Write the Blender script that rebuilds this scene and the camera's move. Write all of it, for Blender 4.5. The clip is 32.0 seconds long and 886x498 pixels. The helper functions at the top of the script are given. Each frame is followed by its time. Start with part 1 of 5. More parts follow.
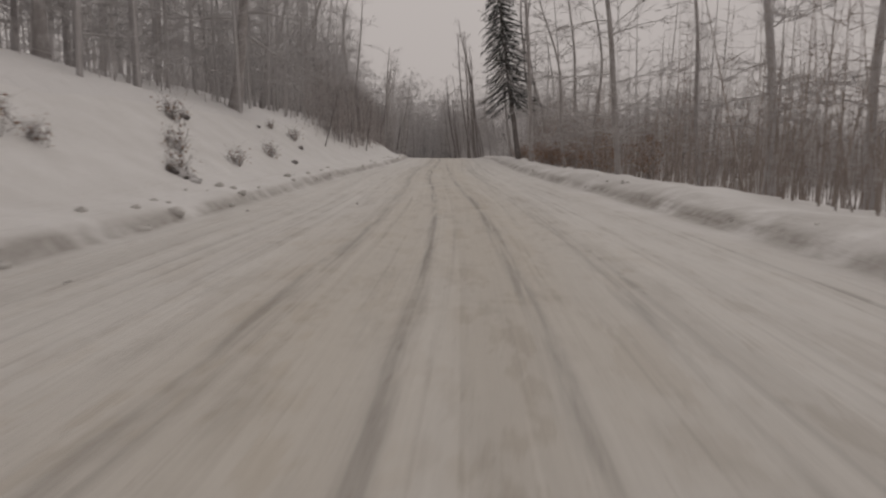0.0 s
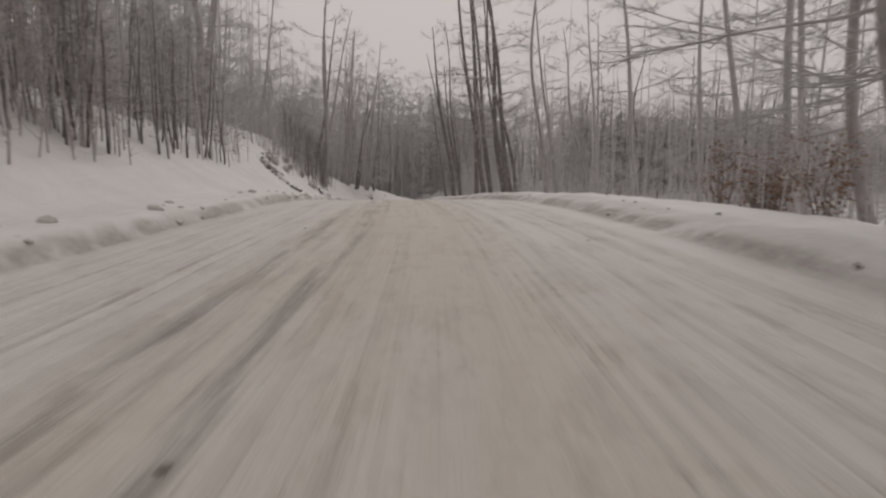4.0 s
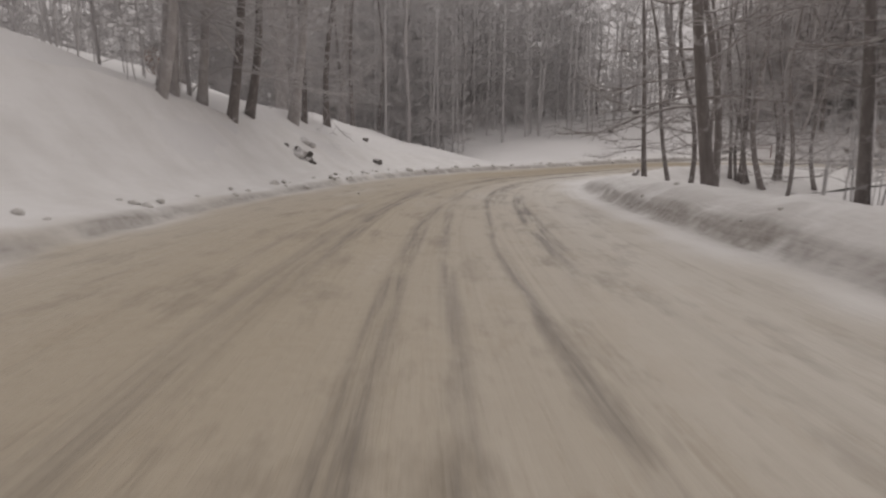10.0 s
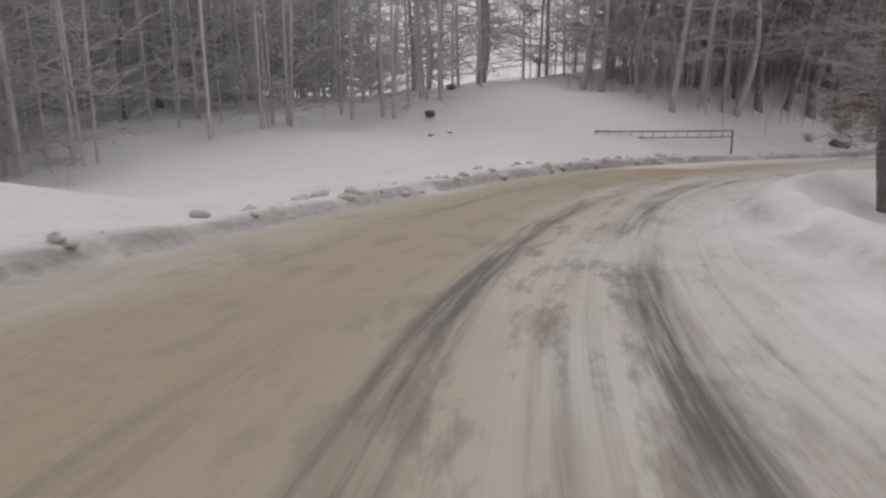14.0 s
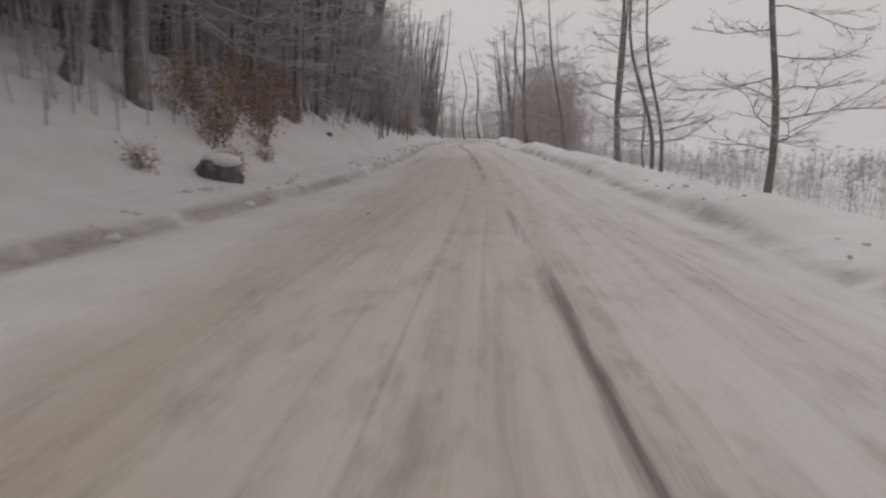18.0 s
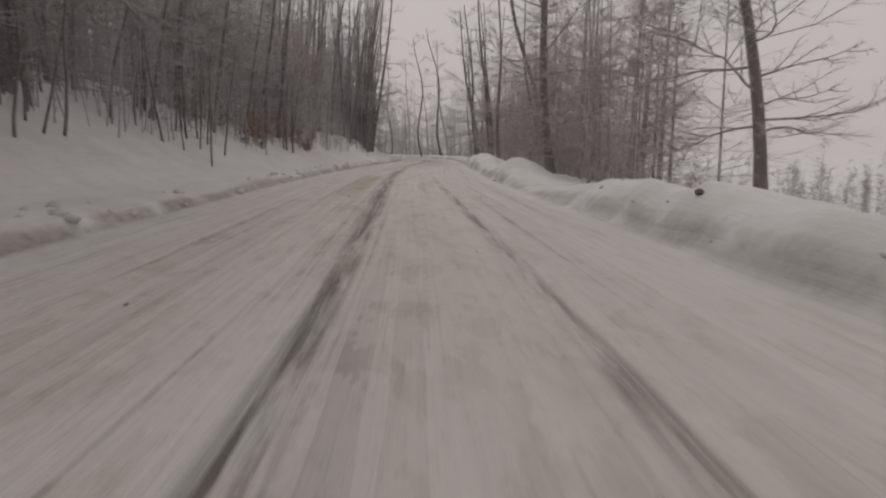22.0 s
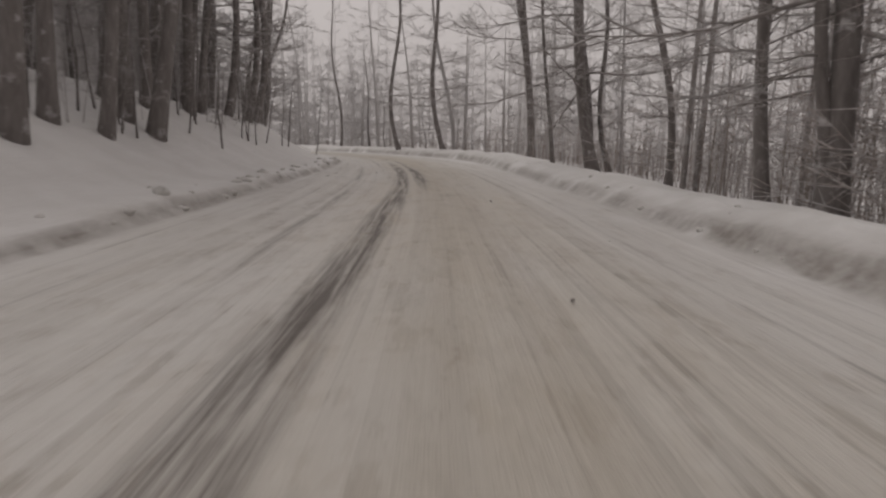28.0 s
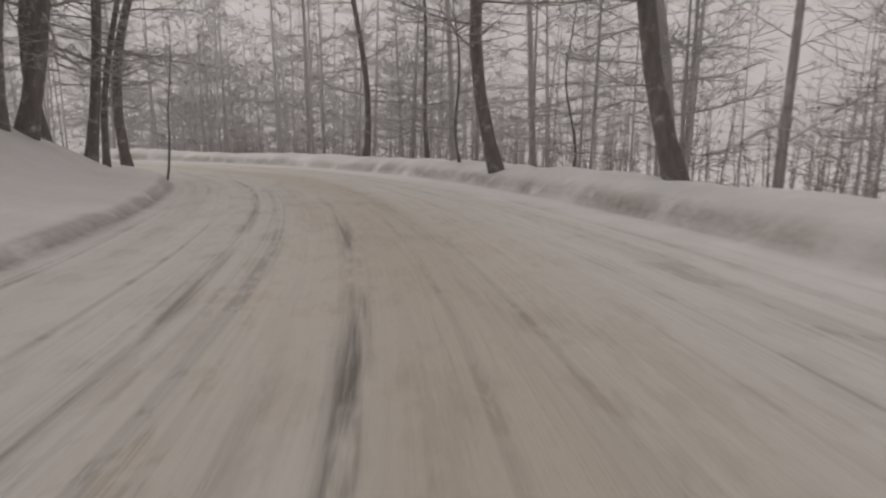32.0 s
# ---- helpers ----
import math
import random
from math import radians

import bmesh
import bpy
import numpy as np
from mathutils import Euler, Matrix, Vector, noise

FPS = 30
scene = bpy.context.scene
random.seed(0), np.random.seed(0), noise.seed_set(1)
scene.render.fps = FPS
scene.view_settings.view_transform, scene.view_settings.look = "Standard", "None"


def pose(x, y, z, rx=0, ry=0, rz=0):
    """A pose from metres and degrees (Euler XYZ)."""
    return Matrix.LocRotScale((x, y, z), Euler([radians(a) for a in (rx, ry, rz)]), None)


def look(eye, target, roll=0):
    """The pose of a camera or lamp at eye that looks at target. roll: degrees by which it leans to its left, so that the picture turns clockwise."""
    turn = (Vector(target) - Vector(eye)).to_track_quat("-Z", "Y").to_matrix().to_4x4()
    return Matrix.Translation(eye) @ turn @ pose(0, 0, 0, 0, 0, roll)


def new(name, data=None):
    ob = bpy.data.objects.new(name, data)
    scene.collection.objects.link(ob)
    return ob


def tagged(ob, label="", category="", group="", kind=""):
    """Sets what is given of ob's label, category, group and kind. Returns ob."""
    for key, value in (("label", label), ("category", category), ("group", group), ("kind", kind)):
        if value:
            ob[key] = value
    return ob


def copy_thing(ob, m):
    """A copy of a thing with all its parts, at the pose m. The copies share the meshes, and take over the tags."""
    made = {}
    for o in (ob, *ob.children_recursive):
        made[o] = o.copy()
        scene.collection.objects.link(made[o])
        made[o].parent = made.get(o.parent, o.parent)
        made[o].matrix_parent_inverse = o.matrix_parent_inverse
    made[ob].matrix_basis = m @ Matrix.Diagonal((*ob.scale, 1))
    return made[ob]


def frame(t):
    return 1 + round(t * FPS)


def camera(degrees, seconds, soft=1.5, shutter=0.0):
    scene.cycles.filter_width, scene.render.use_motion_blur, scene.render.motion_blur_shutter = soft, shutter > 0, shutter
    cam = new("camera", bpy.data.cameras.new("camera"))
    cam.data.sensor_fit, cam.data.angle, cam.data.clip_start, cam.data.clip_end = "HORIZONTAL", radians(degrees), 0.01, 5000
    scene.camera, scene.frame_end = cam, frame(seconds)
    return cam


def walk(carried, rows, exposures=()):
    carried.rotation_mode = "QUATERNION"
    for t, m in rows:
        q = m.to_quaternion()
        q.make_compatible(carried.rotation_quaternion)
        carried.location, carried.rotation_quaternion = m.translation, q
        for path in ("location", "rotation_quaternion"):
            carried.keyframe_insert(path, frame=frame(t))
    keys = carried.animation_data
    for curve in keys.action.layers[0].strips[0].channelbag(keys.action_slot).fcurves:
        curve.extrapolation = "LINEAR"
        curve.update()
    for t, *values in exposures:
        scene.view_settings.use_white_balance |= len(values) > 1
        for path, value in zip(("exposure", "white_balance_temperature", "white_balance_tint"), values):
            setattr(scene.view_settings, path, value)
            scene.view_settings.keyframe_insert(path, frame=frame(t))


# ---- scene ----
# A forest road in deep winter, driven along by car: packed snow, a ploughed bank, frosted beech woods.

# ---------- camera ----------
cam = camera(71.0, 32.0, soft=2.3, shutter=0.22)

# seconds, x, y, z, yaw, pitch, roll
DRIVE = [
    (0.0, -0.00, 0.00, 1.054, -0.02, -7.76, 0.73),
    (0.5, 0.86, 5.75, 1.201, 1.98, -7.89, 0.08),
    (1.0, 0.63, 11.56, 1.362, 2.01, -8.12, -1.01),
    (1.5, 0.11, 17.37, 1.501, 1.43, -7.58, 0.93),
    (2.0, -0.13, 23.21, 1.620, 0.71, -8.66, 0.15),
    (2.5, -0.15, 29.00, 1.765, -1.56, -8.50, -0.24),
    (3.0, -0.10, 34.49, 1.953, -1.70, -7.03, -0.20),
    (3.5, 0.52, 39.99, 2.117, -1.23, -8.51, -0.43),
    (4.0, 0.63, 45.53, 2.330, -0.48, -6.64, 0.00),
    (4.5, 0.62, 51.02, 2.600, 1.05, -9.55, 0.00),
    (5.0, 0.44, 56.44, 2.830, 3.06, -7.00, 0.00),
    (5.5, 0.08, 61.80, 2.910, 4.73, -12.31, 0.41),
    (6.0, -0.59, 67.09, 2.647, 4.73, -12.64, 0.44),
    (6.5, -1.02, 72.38, 2.386, 2.10, -12.63, -0.10),
    (7.0, -1.48, 77.63, 2.174, 1.32, -11.88, -0.65),
    (7.5, -1.91, 82.76, 1.950, 1.99, -11.87, -0.17),
    (8.0, -2.19, 87.71, 1.736, 1.84, -12.30, 0.61),
    (8.5, -2.68, 92.48, 1.523, 1.42, -12.15, 0.52),
    (9.0, -3.14, 97.21, 1.309, 1.00, -12.42, -0.13),
    (9.5, -3.59, 101.72, 1.093, -0.44, -12.37, 0.42),
    (10.0, -3.91, 105.95, 0.894, -1.21, -12.28, 0.27),
    (10.5, -4.00, 110.06, 0.690, -3.33, -12.50, 0.94),
    (11.0, -3.90, 114.00, 0.479, -5.69, -13.03, -0.01),
    (11.5, -3.44, 117.67, 0.232, -6.98, -14.05, -0.54),
    (12.0, -2.99, 121.23, -0.010, -8.76, -12.68, 0.46),
    (12.5, -2.51, 124.57, -0.228, -12.00, -13.06, -0.59),
    (13.0, -1.81, 127.74, -0.459, -15.68, -13.71, 0.33),
    (13.5, -0.90, 130.59, -0.664, -19.39, -12.76, 0.67),
    (14.0, 0.42, 133.44, -0.838, -24.08, -11.57, -0.37),
    (14.5, 2.09, 136.20, -0.997, -32.90, -12.03, -0.60),
    (15.0, 4.23, 138.70, -1.155, -44.02, -11.18, -1.55),
    (15.5, 6.40, 140.47, -1.247, -46.61, -11.29, -0.93),
    (16.0, 8.09, 142.06, -1.248, -50.62, -7.34, 0.00),
    (16.5, 9.93, 143.49, -1.226, -56.64, -10.16, 0.00),
    (17.0, 12.25, 144.81, -1.207, -63.94, -7.63, 0.00),
    (17.5, 15.21, 145.96, -1.193, -71.26, -10.42, 0.87),
    (18.0, 19.14, 146.47, -1.269, -78.20, -10.47, 0.38),
    (18.5, 23.33, 146.88, -1.337, -82.30, -10.15, -0.71),
    (19.0, 27.79, 147.25, -1.406, -82.41, -10.52, -0.89),
    (19.5, 32.52, 148.02, -1.485, -81.39, -9.97, -0.68),
    (20.0, 37.30, 148.63, -1.524, -80.20, -9.56, -0.72),
    (20.5, 41.95, 149.58, -1.515, -80.23, -9.10, -0.04),
    (21.0, 46.78, 150.58, -1.472, -80.87, -9.22, 0.78),
    (21.5, 51.56, 151.26, -1.429, -81.71, -9.10, 1.06),
    (22.0, 56.16, 151.86, -1.363, -81.55, -9.04, 0.37),
    (22.5, 60.82, 152.89, -1.339, -80.48, -9.64, 0.62),
    (23.0, 65.42, 153.92, -1.340, -80.07, -9.83, 0.06),
    (23.5, 69.89, 154.85, -1.362, -80.51, -9.66, 0.35),
    (24.0, 74.46, 155.84, -1.365, -80.72, -9.41, -0.27),
    (24.5, 78.75, 156.67, -1.369, -81.32, -9.53, -0.27),
    (25.0, 83.23, 157.51, -1.400, -81.86, -9.61, -0.31),
    (25.5, 87.52, 158.27, -1.437, -82.25, -9.61, -0.50),
    (26.0, 91.97, 158.89, -1.444, -82.13, -9.15, 0.00),
    (26.5, 96.42, 159.52, -1.450, -81.89, -9.61, 0.00),
    (27.0, 100.87, 160.15, -1.451, -81.82, -8.97, 0.00),
    (27.5, 105.33, 160.78, -1.467, -82.18, -10.04, 0.48),
    (28.0, 109.77, 161.37, -1.509, -83.22, -10.02, 0.55),
    (28.5, 114.23, 161.83, -1.543, -83.30, -10.19, -0.61),
    (29.0, 118.65, 162.42, -1.569, -82.41, -9.99, 0.14),
    (29.5, 122.97, 163.03, -1.571, -82.44, -10.04, -0.16),
    (30.0, 127.09, 163.81, -1.571, -82.69, -9.89, -0.35),
    (30.5, 131.20, 164.56, -1.592, -81.99, -9.81, -0.21),
    (31.0, 135.08, 165.41, -1.601, -79.70, -9.72, -0.61),
    (31.5, 138.80, 166.53, -1.615, -77.28, -10.13, 0.26),
    (32.0, 142.42, 167.66, -1.646, -74.30, -9.70, 0.61),
]


def seat(x, y, z, yaw, pitch, roll):
    return pose(x, y, z, 90 + pitch, 0, yaw) @ pose(0, 0, 0, 0, 0, roll)


walk(cam, [(r[0], seat(*r[1:])) for r in DRIVE], exposures=[(0.0, 0.05, 6620, 10), (1.0, 0.03, 6620, 10), (3.0, 0.22, 6580, 10), (6.0, 0.37, 6450, 10), (7.0, 0.46, 6450, 10), (8.0, 0.4, 6450, 10), (9.0, 0.33, 6450, 10), (10.0, 0.5, 6450, 10), (11.0, 0.5, 6420, 10), (12.0, 0.6, 6400, 10), (13.5, 0.63, 6150, 10), (15.0, 0.7, 6000, 10), (17.0, 0.62, 6100, 10), (18.0, 0.49, 6280, 10), (19.0, 0.38, 6300, 10), (20.0, 0.3, 6350, 10), (21.5, 0.25, 6400, 10), (23.0, 0.5, 6450, 10), (24.0, 0.34, 6500, 10), (25.0, 0.38, 6500, 10), (28.0, 0.29, 6500, 10), (29.0, 0.36, 6500, 10), (30.0, 0.52, 6500, 10), (32.0, 0.36, 6500, 10)])

# ---------- light: a foggy, overcast winter day ----------
world = bpy.data.worlds.new("overcast")
scene.world = world
world.use_nodes = True
wn, wl = world.node_tree.nodes, world.node_tree.links
wn.clear()
sky = wn.new("ShaderNodeTexSky")
sky.sky_type = "NISHITA"
sky.sun_disc = False
sky.sun_elevation, sky.sun_rotation = radians(58), radians(13)
sky.air_density, sky.dust_density, sky.ozone_density = 1.0, 8.0, 1.0
grey = wn.new("ShaderNodeHueSaturation")
grey.inputs["Saturation"].default_value = 0.0
fogmix = wn.new("ShaderNodeMix")
fogmix.data_type = "RGBA"
fogmix.inputs[0].default_value = 0.88
fogmix.inputs[7].default_value = (4.3, 3.9, 3.78, 1)
bg = wn.new("ShaderNodeBackground")
bg.inputs["Strength"].default_value = 0.1
wo = wn.new("ShaderNodeOutputWorld")
wl.new(sky.outputs[0], grey.inputs["Color"])
wl.new(grey.outputs[0], fogmix.inputs[6])
wl.new(fogmix.outputs[2], bg.inputs["Color"])
wl.new(bg.outputs[0], wo.inputs["Surface"])

sun = new("sun", bpy.data.lights.new("sun", "SUN"))
sun.data.energy, sun.data.angle, sun.data.color = 0.5, radians(60), (1.0, 0.95, 0.9)
sun.matrix_world = look((0, 0, 60), (-8, -36, 0))

# ---------- materials ----------


def material(name, rough=0.8):
    m = bpy.data.materials.new(name)
    m.use_nodes = True
    n, l = m.node_tree.nodes, m.node_tree.links
    b = n["Principled BSDF"]
    b.inputs["Roughness"].default_value = rough
    b.inputs["Specular IOR Level"].default_value = 0.25
    return m, n, l, b


def node(n, kind, **kw):
    x = n.new(kind)
    for k, v in kw.items():
        x.inputs[k].default_value = v
    return x


def noise_of(n, l, coords, scale, detail=4, rough=0.55):
    x = node(n, "ShaderNodeTexNoise", Scale=scale, Detail=detail, Roughness=rough)
    l.new(coords, x.inputs["Vector"])
    return x.outputs["Fac"]


def stretch(n, l, coords, v):
    x = n.new("ShaderNodeVectorMath")
    x.operation = "MULTIPLY"
    l.new(coords, x.inputs[0])
    x.inputs[1].default_value = v
    return x.outputs[0]


def ramp(n, l, fac, a, b, lo=(0, 0, 0, 1), hi=(1, 1, 1, 1)):
    x = n.new("ShaderNodeValToRGB")
    x.color_ramp.elements[0].position, x.color_ramp.elements[1].position = a, b
    x.color_ramp.elements[0].color, x.color_ramp.elements[1].color = lo, hi
    l.new(fac, x.inputs["Fac"])
    return x.outputs["Color"]


def blend(n, l, fac, a, b):
    x = n.new("ShaderNodeMix")
    x.data_type = "RGBA"
    for value, socket in ((fac, 0), (a, 6), (b, 7)):
        if isinstance(value, (int, float, tuple)):
            x.inputs[socket].default_value = value
        else:
            l.new(value, x.inputs[socket])
    return x.outputs[2]


def calc(n, l, op, a, b=0.0, c=None):
    x = n.new("ShaderNodeMath")
    x.operation = op
    for k, value in enumerate((a, b) if c is None else (a, b, c)):
        if isinstance(value, (int, float)):
            x.inputs[k].default_value = value
        else:
            l.new(value, x.inputs[k])
    return x.outputs[0]


def bump(n, l, b, height, strength, distance):
    x = node(n, "ShaderNodeBump", Strength=strength, Distance=distance)
    l.new(height, x.inputs["Height"])
    l.new(x.outputs["Normal"], b.inputs["Normal"])


def snow_material(name, tint=(0.63, 0.618, 0.614, 1), dirt=(0.451, 0.426, 0.394, 1)):
    m, n, l, b = material(name, 0.7)
    xyz = n.new("ShaderNodeTexCoord").outputs["Object"]
    big = noise_of(n, l, xyz, 0.25, 3)
    mid = noise_of(n, l, xyz, 2.2, 5)
    fine = noise_of(n, l, xyz, 26, 3)
    tone = blend(n, l, ramp(n, l, big, 0.35, 0.8), tint, tuple(c * 0.93 for c in tint[:3]) + (1,))
    tone = blend(n, l, calc(n, l, "MULTIPLY", ramp(n, l, mid, 0.6, 0.85), 0.25), tone, dirt)
    l.new(tone, b.inputs["Base Color"])
    both = calc(n, l, "ADD", calc(n, l, "MULTIPLY", mid, 1.0), calc(n, l, "MULTIPLY", fine, 0.2))
    bump(n, l, b, both, 0.55, 0.12)
    return m


def band(n, l, d, centre, half, soft):
    """1 within half of centre, fading over soft."""
    off = calc(n, l, "ABSOLUTE", calc(n, l, "SUBTRACT", d, centre))
    x = n.new("ShaderNodeMapRange")
    x.interpolation_type = "SMOOTHSTEP"
    l.new(off, x.inputs["Value"])
    x.inputs["From Min"].default_value, x.inputs["From Max"].default_value = half + soft, max(half - soft, 0.0)
    return x.outputs["Result"]


# Stains on the road: across (m from the car's line), half width, along from / to (m), strength, colour
STAINS = [
    ((-0.33, -0.61), 0.05, 0, 24, 0.60, "wet"),
    ((0.48, 0.15), 0.06, 0, 24, 0.60, "wet"),
    ((-1.25, -1.35), 0.09, 0, 60, 0.45, "wet"),
    (1.15, 0.07, 0, 40, 0.40, "wet"),
    ((-0.66, -0.83), 0.12, 22, 60, 0.55, "wet"),
    ((0.29, -0.10), 0.06, 24, 40, 0.60, "wet"),
    (-1.42, 0.05, 22, 60, 0.40, "wet"),
    (1.30, 0.10, 20, 66, 0.22, "wet"),
    (-0.58, 0.05, 60, 98, 0.60, "wet"),
    ((-1.02, -1.10), 0.10, 58, 98, 0.50, "wet"),
    ((0.64, 0.50), 0.07, 60, 98, 0.55, "wet"),
    (1.80, 0.10, 30, 100, 0.30, "wet"),
    ((-0.66, -0.37), 0.11, 96, 120, 0.60, "wet"),
    (-0.05, 0.06, 97, 110, 0.65, "wet"),
    ((0.67, 0.45), 0.06, 97, 122, 0.60, "wet"),
    (-1.45, 0.16, 98, 124, 0.35, "wet"),
    (-1.95, 0.08, 112, 123, 0.5, "wet"),
    ((-1.20, -1.40), 0.09, 112, 122, 0.80, "wet"),
    ((0.0, -0.30), 0.06, 110, 124, 0.60, "wet"),
    (1.12, 0.13, 112, 121, 0.85, "wet"),
    (-1.65, 0.12, 121, 127, 0.5, "wet"),
    (-1.05, 0.10, 121, 126, 0.55, "wet"),
    (0.70, 0.12, 119, 128, 0.55, "wet"),
    (-1.12, 0.05, 33, 52, 0.45, "wet"),
    (-1.00, 0.17, 128, 146, 0.95, "wet"),
    (-1.82, 0.14, 126, 136, 0.65, "wet"),
    (-0.98, 0.09, 130, 142, 0.95, "wet"),
    (-0.30, 0.10, 122, 138, 0.55, "wet"),
    (0.50, 0.13, 120, 132, 0.80, "wet"),
    (0.32, 0.17, 133, 140, 0.95, "wet"),
    ((0.10, -0.10), 0.20, 142, 150, 0.80, "wet"),
    (-2.95, 0.05, 140, 150, 0.70, "wet"),
    (0.32, 0.05, 148, 163, 0.85, "wet"),
    ((0.36, 0.10), 0.05, 158, 168, 0.60, "wet"),
    (-0.15, 0.06, 150, 162, 0.45, "wet"),
    ((-0.24, -0.50), 0.10, 176, 206, 0.9, "wet"),
    (-0.52, 0.05, 184, 204, 0.70, "wet"),
    ((-0.48, -0.76), 0.18, 204, 230, 0.95, "wet"),
    ((-0.60, -0.95), 0.13, 226, 242, 0.9, "wet"),
    ((1.30, 1.12), 0.08, 186, 218, 0.75, "wet"),
    (-1.33, 0.30, 210, 221, 0.85, "dirt"),
    (-1.40, 0.26, 210, 221, 0.75, "mud"),
    (-1.70, 0.09, 208, 224, 0.60, "wet"),
    (-1.50, 0.40, 228, 246, 0.40, "dirt"),
    ((-0.95, -0.62), 0.18, 240, 278, 0.95, "wet"),
    ((-1.75, -2.05), 0.06, 254, 272, 0.60, "wet"),
    ((-0.17, -0.20), 0.16, 265, 274, 0.95, "wet"),
    ((-0.17, -0.22), 0.08, 266, 292, 0.9, "wet"),
    ((-0.68, -0.60), 0.06, 268, 284, 0.75, "wet"),
    ((-1.30, -1.45), 0.05, 274, 310, 0.65, "wet"),
    (0.30, 0.45, 236, 330, 0.30, "dirt"),
    (0.40, 1.30, 244, 310, 0.32, "dirt"),
    (-0.15, 1.30, 0, 120, 0.35, "dirt"),
    (-2.60, 2.60, 100, 158, 0.8, "dirt"),
    (-1.20, 1.60, 158, 192, 0.55, "dirt"),
    (-1.60, 2.40, 96, 160, 0.85, "mud"),
    (-2.40, 1.30, 132, 158, 0.85, "sand"),
    (-2.00, 1.50, 136, 156, 0.80, "mud"),
    (-1.20, 1.80, 104, 136, 0.38, "sand"),
    (1.70, 1.30, 90, 130, 0.45, "dirt"),
    (1.40, 1.10, 96, 128, 0.55, "mud"),
    (-0.25, 0.75, 128, 142, 0.85, "mud"),
    (-0.20, 2.40, 0, 96, 0.30, "mud"),
    (-0.40, 2.20, 160, 340, 0.30, "mud"),
]


COLOURS = {"wet": (0.108, 0.094, 0.084, 1), "dirt": (0.365, 0.315, 0.24, 1), "sand": (0.30, 0.243, 0.165, 1), "mud": (0.21, 0.185, 0.155, 1)}


def road_material():
    m, n, l, b = material("packed_road_snow", 0.55)
    uv = n.new("ShaderNodeUVMap")
    uv.uv_map = "road"
    split = n.new("ShaderNodeSeparateXYZ")
    l.new(uv.outputs[0], split.inputs[0])
    wob = noise_of(n, l, stretch(n, l, uv.outputs[0], (0.4, 0.09, 1)), 1.0, 3)
    d = calc(n, l, "ADD", split.outputs[0], calc(n, l, "MULTIPLY", calc(n, l, "SUBTRACT", wob, 0.5), 0.16))
    s = split.outputs[1]
    streak = noise_of(n, l, stretch(n, l, uv.outputs[0], (3.2, 0.10, 1)), 1.0, 6, 0.6)
    streak_fine = noise_of(n, l, stretch(n, l, uv.outputs[0], (11.0, 0.35, 1)), 1.0, 4, 0.6)
    patch = noise_of(n, l, stretch(n, l, uv.outputs[0], (0.6, 0.12, 1)), 1.0, 4, 0.6)
    lumps = noise_of(n, l, stretch(n, l, uv.outputs[0], (3.0, 1.6, 1)), 1.0, 5, 0.6)
    tone = blend(n, l, ramp(n, l, streak, 0.34, 0.66), (0.36, 0.337, 0.312, 1), (0.55, 0.53, 0.50, 1))
    lanes = noise_of(n, l, stretch(n, l, uv.outputs[0], (1.7, 0.022, 1)), 1.0, 5, 0.62)
    tone = blend(n, l, calc(n, l, "MULTIPLY", ramp(n, l, lanes, 0.50, 0.66), 0.55), tone, (0.279, 0.262, 0.246, 1))
    tone = blend(n, l, calc(n, l, "MULTIPLY", ramp(n, l, lanes, 0.46, 0.32), 0.5), tone, (0.607, 0.586, 0.558, 1))
    middle = band(n, l, d, -0.3, 1.6, 1.6)
    tone = blend(n, l, calc(n, l, "MULTIPLY", ramp(n, l, patch, 0.38, 0.7), calc(n, l, "MULTIPLY", middle, 0.55)), tone, (0.443, 0.381, 0.299, 1))
    tone = blend(n, l, calc(n, l, "MULTIPLY", ramp(n, l, streak_fine, 0.52, 0.72), 0.35), tone, (0.279, 0.262, 0.246, 1))
    scratch = noise_of(n, l, stretch(n, l, uv.outputs[0], (6.5, 0.05, 1)), 1.0, 3, 0.6)
    tone = blend(n, l, calc(n, l, "MULTIPLY", ramp(n, l, scratch, 0.58, 0.67), 0.6), tone, (0.221, 0.205, 0.193, 1))
    clods = noise_of(n, l, stretch(n, l, uv.outputs[0], (2.6, 1.1, 1)), 1.0, 6, 0.7)
    tone = blend(n, l, calc(n, l, "MULTIPLY", ramp(n, l, clods, 0.58, 0.72), 0.5), tone, (0.295, 0.271, 0.246, 1))
    tone = blend(n, l, calc(n, l, "MULTIPLY", ramp(n, l, clods, 0.46, 0.30), 0.4), tone, (0.59, 0.578, 0.558, 1))
    clumps = noise_of(n, l, stretch(n, l, uv.outputs[0], (2.4, 0.7, 1)), 1.0, 6, 0.7)
    jag = noise_of(n, l, stretch(n, l, uv.outputs[0], (4.0, 0.45, 1)), 1.0, 5, 0.65)
    spread_wear = ramp(n, l, patch, 0.15, 0.45)
    wide_wear = ramp(n, l, jag, 0.22, 0.5)
    thin_wear = ramp(n, l, jag, 0.36, 0.52)
    clump_wear = ramp(n, l, clumps, 0.52, 0.68)
    comb = calc(n, l, "MULTIPLY_ADD", ramp(n, l, streak_fine, 0.40, 0.58), 0.75, 0.25)
    wide_track = calc(n, l, "MULTIPLY", wide_wear, comb)
    thin_track = calc(n, l, "MULTIPLY", thin_wear, comb)
